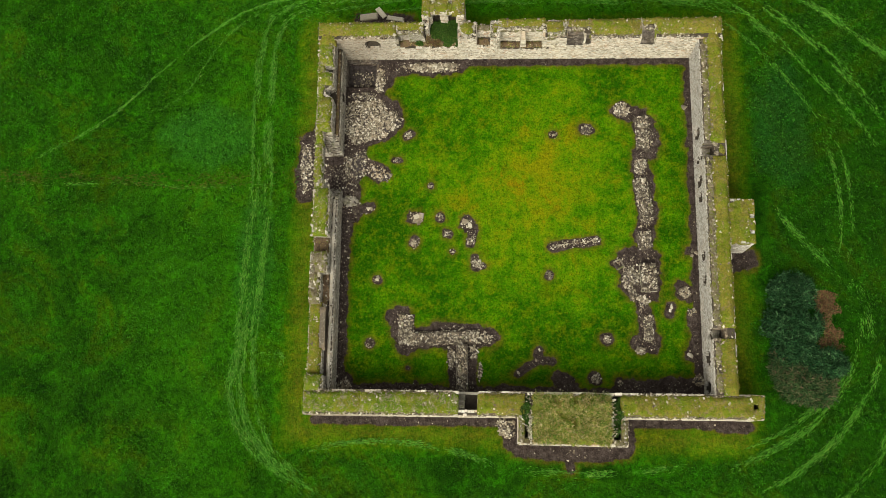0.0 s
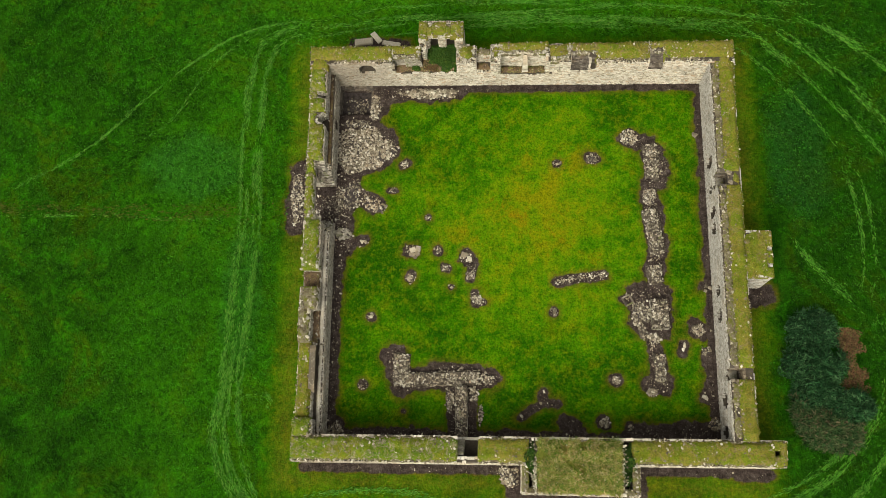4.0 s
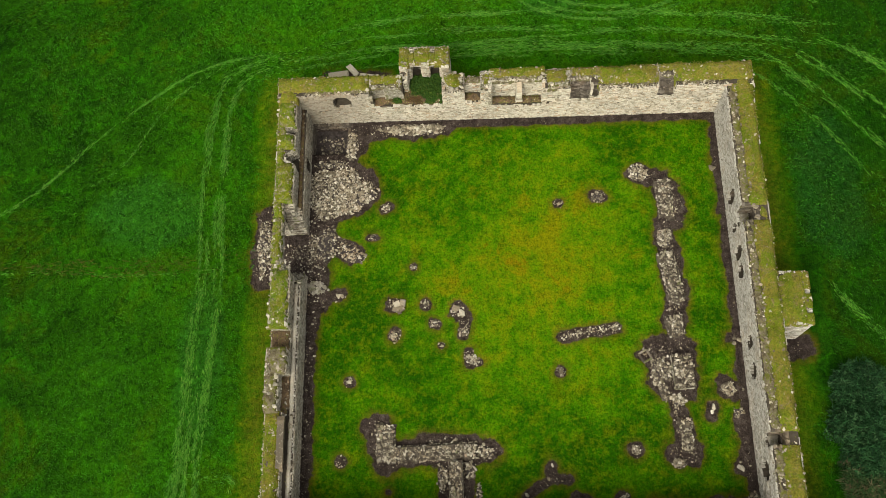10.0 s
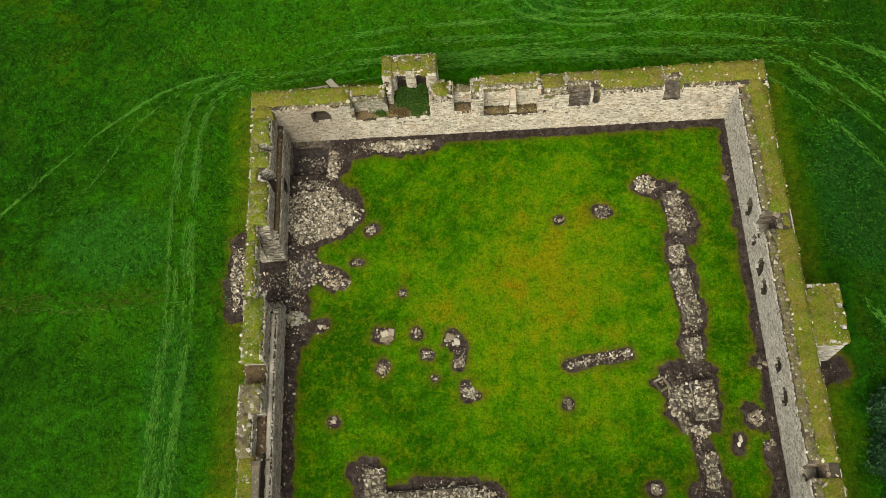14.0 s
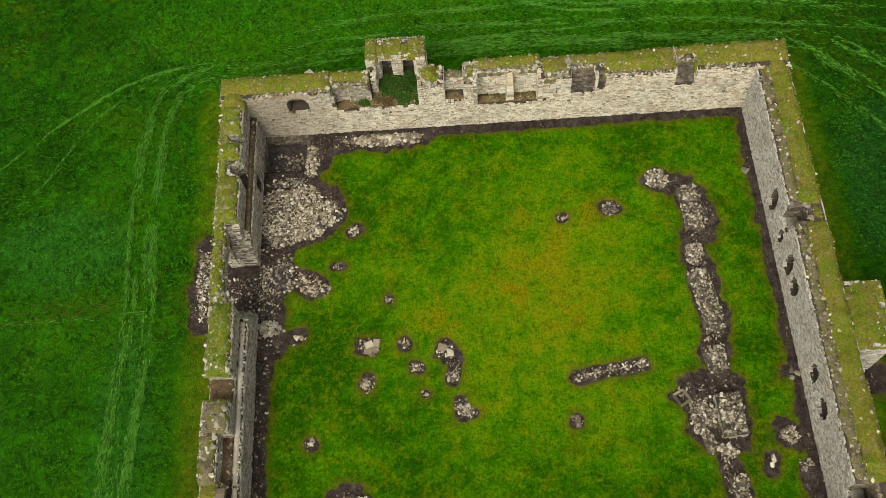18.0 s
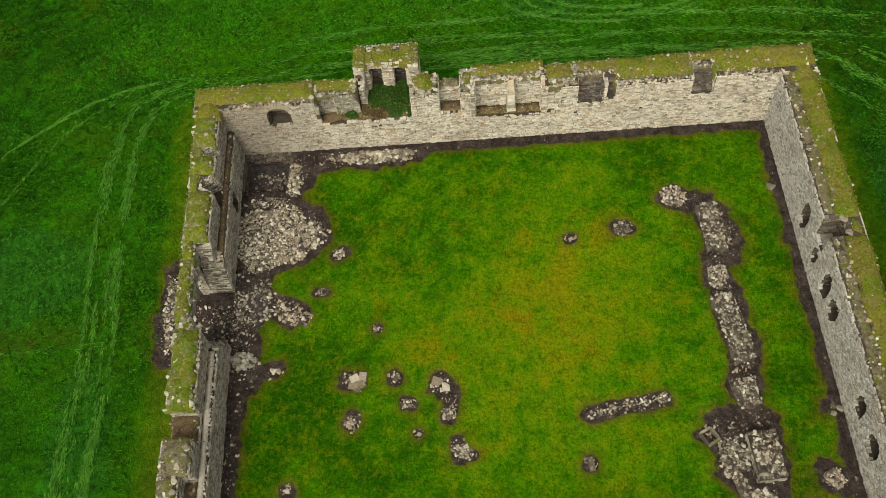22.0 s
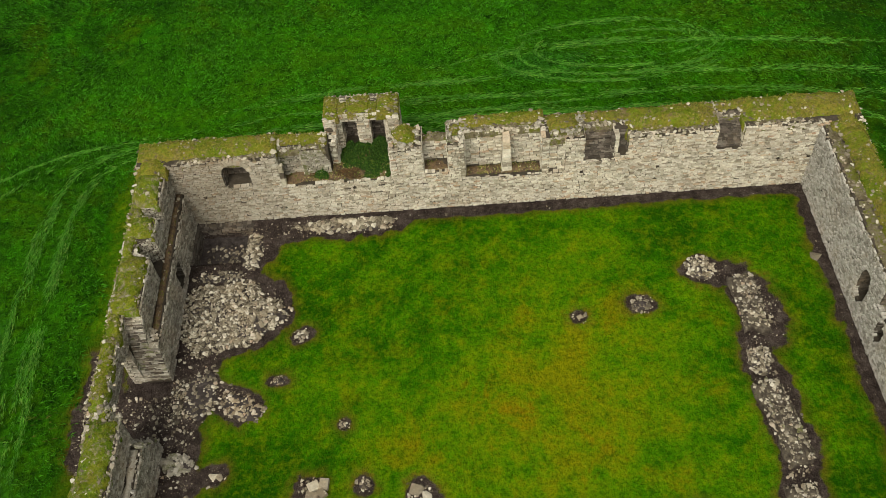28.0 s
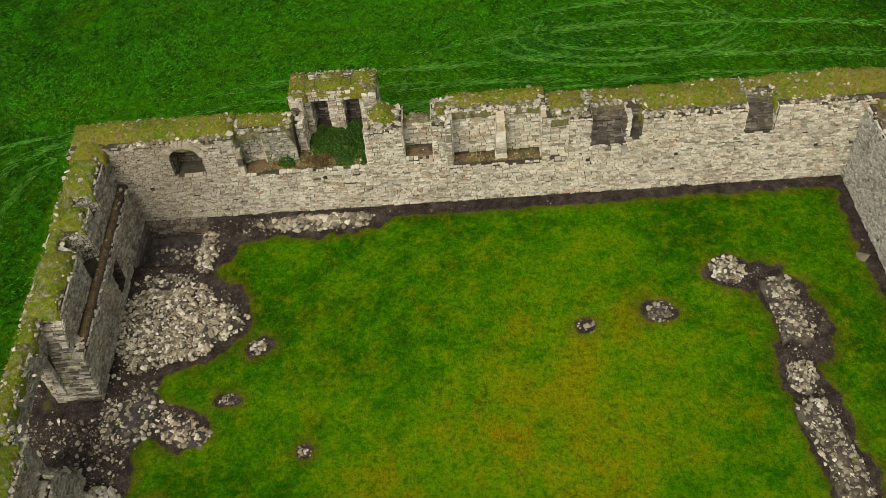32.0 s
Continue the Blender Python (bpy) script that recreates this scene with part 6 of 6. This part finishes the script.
footing("wall_footing", 14.76, -9.58, 14.8, -12.43, 1.1, 0.45, FOOT)
heap("rubble_heap", 13.88, -13.47, 0.65, 0.5, 0.25, 45, 30, "small heap of pale stones at the end of a footing", (0.18, 0.38), seed=5)
frame_box = thing("stone_hearth_frame", 11.67, -4.07, 0, "small square frame of upright slabs round mossy soil", "hearth")
for dx, dy, lx, ly in ((-0.4, 0, 0.16, 0.9), (0.4, 0, 0.16, 0.9), (0, 0.45, 0.8, 0.16), (0, -0.45, 0.8, 0.16)):
    lay("block", Matrix.Translation((11.67, -4.07, 0.1)) @ Matrix.Rotation(0.5, 4, "Z") @ Matrix.Translation((dx, dy, 0)) @ Matrix.Diagonal((lx, ly, 0.3, 1)), STONE_DARK if dx else MOSSY, None, frame_box, "slab", True)
# hall in the south-west
footing("wall_footing", -5.15, -18.79, -5.28, -13.15, 1.15, 0.95, "straight low wall joining the court footings to the south wall", sides=True)
footing("wall_footing", -10.9, -12.6, -3.39, -12.24, 1.5, 0.6, FOOT)
footing("wall_footing", -11.45, -9.94, -11.4, -13.35, 1.7, 0.45, FOOT, cover=1.2)
heap("rubble_heap", -2.76, -12.39, 0.9, 0.7, 0.2, 40, 50, "small scatter of rubble on bare soil", (0.16, 0.36), seed=6)
heap("rubble_heap", -3.98, -13.86, 0.5, 0.9, 0.15, 26, 40, "small scatter of rubble on bare soil", (0.18, 0.42), seed=7)
heap("rubble_heap", -3.29, -16.03, 0.3, 1.1, 0.2, 16, 24, "narrow row of rubble on dark soil", (0.18, 0.4), seed=8)
heap("rubble_heap", -6.48, -14.62, 0.5, 1.4, 0.12, 22, 60, "small scatter of rubble on bare soil", (0.14, 0.34), seed=9)
# north-west corner
heap("rubble_heap", -16.45, 12.1, 2.9, 2.7, 0.5, 295, 1500, "broad heap of pale collapsed wall stones", (0.15, 0.32), -0.5, seed=10)
heap("rubble_heap", -14.1, 12.1, 1.1, 2.0, 0.45, 95, 100, "tumble of larger pale stones at the edge of the heap", (0.3, 0.6), -0.6, seed=11)
heap("rubble_heap", -9.19, 18.93, 3.7, 0.6, 0.35, 190, 200, "long heap of fallen stones along the wall foot", (0.26, 0.58), 0.03, seed=12)
heap("rubble_heap", -15.11, 6.09, 1.7, 0.9, 0.12, 26, 70, "spread of broken stones on dark soil", (0.15, 0.42), -0.55, seed=13)
heap("rubble_heap", -17.48, 7.06, 1.3, 1.9, 0.1, 24, 90, "spread of broken stones on dark soil", (0.15, 0.42), seed=14)
heap("rubble_heap", -18.19, 2.82, 1.0, 0.7, 0.25, 30, 60, "fallen blocks by the gate passage", (0.25, 0.6), seed=15, material=MOSSY)
heap("rubble_heap", -23.47, 6.63, 0.8, 3.0, 0.15, 90, 160, "line of stones outside the gate", (0.14, 0.36), seed=16)
heap("rubble_heap", -11.89, 10.68, 0.4, 0.3, 0.05, 8, 20, "few stones on a small soil patch", (0.14, 0.34), seed=17)
heap("rubble_heap", -0.45, -22.0, 1.0, 1.1, 0.25, 80, 90, "heap of pale stones in the angle of the gatehouse", (0.16, 0.4), seed=19)
heap("rubble_heap", -18.11, -17.86, 0.9, 0.7, 0.2, 40, 60, "small heap of rubble in a wall corner", (0.14, 0.34), seed=18)

chamber = thing("sunken_chamber", -17.5, 18.1, -1.3, "square stone-lined pit with a soil floor", "pit", kind="structure")
rest, core = Soup(), Soup()
a, b, c, d = CHAMBER
# pit walls in STONE_DARK, the shade of the pit put into the lining colour
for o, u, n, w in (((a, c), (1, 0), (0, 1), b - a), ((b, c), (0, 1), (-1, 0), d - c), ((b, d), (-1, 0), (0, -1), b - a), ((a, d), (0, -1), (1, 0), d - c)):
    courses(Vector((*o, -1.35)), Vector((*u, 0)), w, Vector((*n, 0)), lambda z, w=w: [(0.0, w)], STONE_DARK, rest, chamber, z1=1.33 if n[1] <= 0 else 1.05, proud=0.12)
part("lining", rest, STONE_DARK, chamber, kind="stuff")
soil_bed = Soup()
nx, ny = 16, 14
soil_bed.v = [(a + 0.02 + (b - a - 0.04) * i / nx, c + 0.02 + (d - c - 0.04) * j / ny, -1.22 + 0.12 * noise.noise((i * 0.5, j * 0.5, 2.0)) + 0.05 * noise.noise((i * 1.7, j * 1.7, 3.0))) for i in range(nx + 1) for j in range(ny + 1)]
soil_bed.f = [(i * (ny + 1) + j, (i + 1) * (ny + 1) + j, (i + 1) * (ny + 1) + j + 1, i * (ny + 1) + j + 1) for i in range(nx) for j in range(ny)]
part("pit_floor", soil_bed, SOIL, chamber, "dark damp soil floor")
heap("rubble_heap", -15.36, 17.09, 0.6, 1.7, 0.12, 50, 120, "scatter of broken stones beside the sunken chamber", (0.15, 0.45), seed=20)
heap("rubble_heap", -17.3, 15.4, 1.7, 0.5, 0.08, 20, 60, "scatter of broken stones beside the sunken chamber", (0.12, 0.32), seed=21)
heap("rubble_heap", -17.54, 17.75, 1.2, 1.2, 0.1, 10, 70, "small chips on the floor of the sunken chamber", (0.08, 0.18), seed=22, base=-1.2)
footing("wall_footing", -18.75, 8.1, -18.6, 5.3, 0.5, 0.2, "low threshold of stones across the gate passage", cover=1.0)

# single stones
LOOSE = [(19.3, 14.1, 0.85), (4.61, 10.79, 0.5), (-5.31, 0.64, 0.95), (-4.69, 0.1, 0.8), (-5.4, -11.29, 0.6), (19.04, -13.9, 0.8), (-16.11, 2.04, 0.6), (-15.8, 1.94, 0.5), (-14.9, -6.1, 0.55), (-6.52, -2.87, 0.4), (19.68, -2.4, 0.6), (20.1, -2.69, 0.6),
         (19.61, -2.99, 0.5), (3.11, -13.54, 0.4), (2.74, -14.68, 0.4), (0.8, -16.06, 0.45), (17.31, -8.63, 0.7), (17.13, -9.04, 0.5), (-11.79, 10.88, 0.45)]
for x, y, k in LOOSE:
    ob = new("loose_stone", stored("rock", rnd.randrange(12), RUBBLE))
    ob.matrix_world = rock_at(x, y, k * 0.14 - 0.04, k, 1.15, tilt=0.06)
    tagged(ob, "single pale field stone lying on bare soil", "stone", "loose stones")
for x, y, lx, ly, lz, turn in ((4.18, -5.41, 0.34, 0.85, 0.3, 5), (-10.68, 1.1, 0.62, 0.5, 0.2, 24), (-10.12, 1.2, 0.5, 0.62, 0.22, -8), (-10.74, 0.6, 0.66, 0.45, 0.18, -12), (-10.2, 0.68, 0.42, 0.5, 0.24, 38), (-10.42, 0.3, 0.36, 0.28, 0.2, 15), (-17.0, 25.2, 2.0, 0.75, 0.3, 8), (-15.55, 25.7, 0.6, 1.5, 0.3, 40), (-13.9, 25.0, 2.0, 0.5, 0.22, -10)):
    v, f = BLOCKS[rnd.randrange(10)]
    sl = Soup()
    sl.put([(p[0], p[1], p[2]) for p in v], f + [(3, 2, 1, 0)])
    ob = new("stone_slab", sl.mesh("stone_slab", RUBBLE))
    ob.matrix_world = pose(x, y, lz * 0.4, 0, 0, turn) @ Matrix.Diagonal((lx, ly, lz, 1))
    tagged(ob, "flat pale dressed slab lying on the ground", "slab", "stone slabs")
for x, y, r, n, size in ((10.32, -12.29, 0.45, 26, (0.14, 0.36)), (9.06, -16.54, 0.6, 36, (0.16, 0.38)), (18.74, -7, 0.75, 40, (0.16, 0.42)), (-10.89, -1.91, 0.4, 18, (0.14, 0.3)), (-7.19, -0.82, 0.4, 14, (0.14, 0.32)), (-8, 1.11, 0.4, 12, (0.1, 0.24)),
                         (-4.49, -1.65, 0.5, 18, (0.1, 0.26)), (-3.81, -4.15, 0.6, 36, (0.1, 0.28)), (8.33, 11.43, 0.6, 14, (0.1, 0.26)), (11.67, -16.91, 0.3, 10, (0.1, 0.24)), (-9.14, 4.66, 0.25, 6, (0.1, 0.2)), (-13.08, 7.67, 0.4, 8, (0.1, 0.22)), (9.21, -1.41, 0.5, 14, (0.14, 0.34)), (19.37, -9.11, 0.5, 10, (0.1, 0.3)), (20.02, -16.46, 0.8, 30, (0.14, 0.36))):
    heap("stone_cluster", x, y, r, r * 0.9, 0.08, n, n, "small cluster of stones on a bare soil patch", size, seed=x, group="stone clusters")
kerb = thing("stone_kerb", 6.78, -1.77, 0, "line of small set stones in a bare strip", "kerb")
for k in range(22):
    q = k / 21
    lay("rock", rock_at(4.55 + 4.46 * q, -2.1 + 0.66 * q + rnd.uniform(-0.05, 0.05), 0.0, rnd.uniform(0.14, 0.3), 0.7, 0.15, 0.1), RUBBLE, None, kerb, "stone", True)

# chips strewn over all bare soil
gravel = Soup()
for group, per in ((SOIL_MID, 20), (SOIL_SOUTH, 5), (SOIL_EAST, 14), (SOIL_WEST, 12), (SOIL_COURT, 12), (SOIL_EDGE, 2)):
    for x0, y0, x1, y1, r in group:
        run = math.hypot(x1 - x0, y1 - y0)
        for _ in range(int((run * 2 * r + 3.1 * r * r) * per)):
            q, a, k = rnd.random(), rnd.uniform(0, 6.283), math.sqrt(rnd.random()) * r * (0.95 if r < 0.8 else 0.82)
            x, y = x0 + (x1 - x0) * q + k * math.cos(a), y0 + (y1 - y0) * q + k * math.sin(a)
            inside_wall = (-21.6 < x < -19.3 and abs(y - 5.5) > 1.6) or (x > 20 and y > -18 and x < 23) or 19.6 < y < 22.2 or -21.0 < y < -18.4
            if inside_wall or (a_ := CHAMBER)[0] < x < a_[1] and a_[2] < y < a_[3]:
                continue
            k = min(0.3, (0.085 if group is SOIL_MID else 0.055) * rnd.paretovariate(1.9))
            lay("rock", rock_at(x, y, -0.03 + k * 0.1, k), RUBBLE, gravel, None, "", False)
ob = new("gravel", gravel.mesh("gravel", RUBBLE))
tagged(ob, "pale stone chips strewn over dark soil", "gravel", kind="stuff")

# ---- bushes outside the east wall ----
THICKET = "dense dark green bramble thicket in the meadow"


def clumps(x, y, rx, ry, h, count, leaves):
    """Smaller heads of leaves set about a bush."""
    out = []
    for _ in range(count):
        a, k = rnd.uniform(0, 6.283), math.sqrt(rnd.random()) * 0.95
        r = rnd.uniform(0.45, 1.0)
        out.append((x + rx * k * math.cos(a), y + ry * k * math.sin(a), r, r * rnd.uniform(0.7, 1.2), h * rnd.uniform(0.5, 1.35) * (1.1 - 0.5 * k), int(leaves * r)))
    return out


def shoots(root, x, y, rx, ry, h, count, material, seed):
    """Long arching leaves that stand out of a thicket."""
    r = np.random.default_rng(int(seed))
    a, k = r.uniform(0, 6.283, count), np.sqrt(r.random(count)) * 1.05
    px, py = x + rx * k * np.cos(a), y + ry * k * np.sin(a)
    lump = soft_grid(px, py, 0.9, 21)
    keep = lump + 0.35 * r.random(count) > 0.42
    pz = h * (1.1 - 0.6 * k * k) * (0.35 + 0.8 * lump) * r.uniform(0.75, 1.0, count)
    me = tuft_mesh("leaf_mass", px[keep], py[keep], pz[keep], r.normal(0.35, 0.7, keep.sum()) + np.where(r.random(keep.sum()) < 0.5, 0, math.pi), r.uniform(0.35, 0.8, keep.sum()), r.uniform(0.1, 0.35, keep.sum()), 0.05, 0.45, 3, material, int(seed) + 1)
    part("leaf_mass", me, None, root, kind="stuff")


for x, y, rx, ry, h, n, seed in ((29.9, -7.3, 2.2, 2.2, 2.0, 1500, 11.0), (29.0, -10.2, 1.9, 2.2, 1.6, 1200, 12.0), (31.0, -10.2, 1.5, 2.0, 2.3, 1200, 13.0), (29.8, -13.0, 2.1, 1.7, 1.8, 1100, 14.0), (33.0, -14.6, 1.9, 1.4, 1.8, 1000, 15.0)):
    bush = plant("bramble_bush", x, y, 0, rx, ry, h * 0.7, n, BUSH, THICKET, "bush", (0.12, 0.27), 10, seed, extra=clumps(x, y, rx, ry, h, 13, 300))
    shoots(bush, x, y, rx * 1.1, ry * 1.1, h, 1300, BUSH, seed)
for x, y, rx, ry, h, n, seed in ((30.2, -16.4, 2.0, 2.1, 1.3, 900, 16.0), (32.2, -17.0, 1.7, 1.8, 1.1, 700, 17.0), (28.6, -14.9, 1.1, 1.9, 1.0, 600, 18.0)):
    bush = plant("straggling_bush", x, y, 0, rx, ry, h * 0.7, n, BUSH_DRY, "straggling grey-green thicket with dry stems", "bush", (0.10, 0.24), 30, seed, extra=clumps(x, y, rx, ry, h, 9, 220))
    shoots(bush, x, y, rx * 1.15, ry * 1.15, h, 1300, BUSH_DRY, seed)
plant("withered_bush", 33.6, -8.1, 0, 1.4, 1.9, 0.6, 2000, BROWN, "low reddish-brown patch of withered bracken", "bush", (0.09, 0.2), 14, 19.0, extra=clumps(33.4, -8.3, 1.4, 1.9, 0.6, 9, 200))
plant("withered_bush", 34.0, -11.6, 0, 1.2, 1.5, 0.4, 800, BROWN, "low brown patch of withered bracken", "bush", (0.09, 0.2), 10, 20.0, extra=clumps(34.2, -11.8, 1.6, 1.9, 0.45, 8, 130))
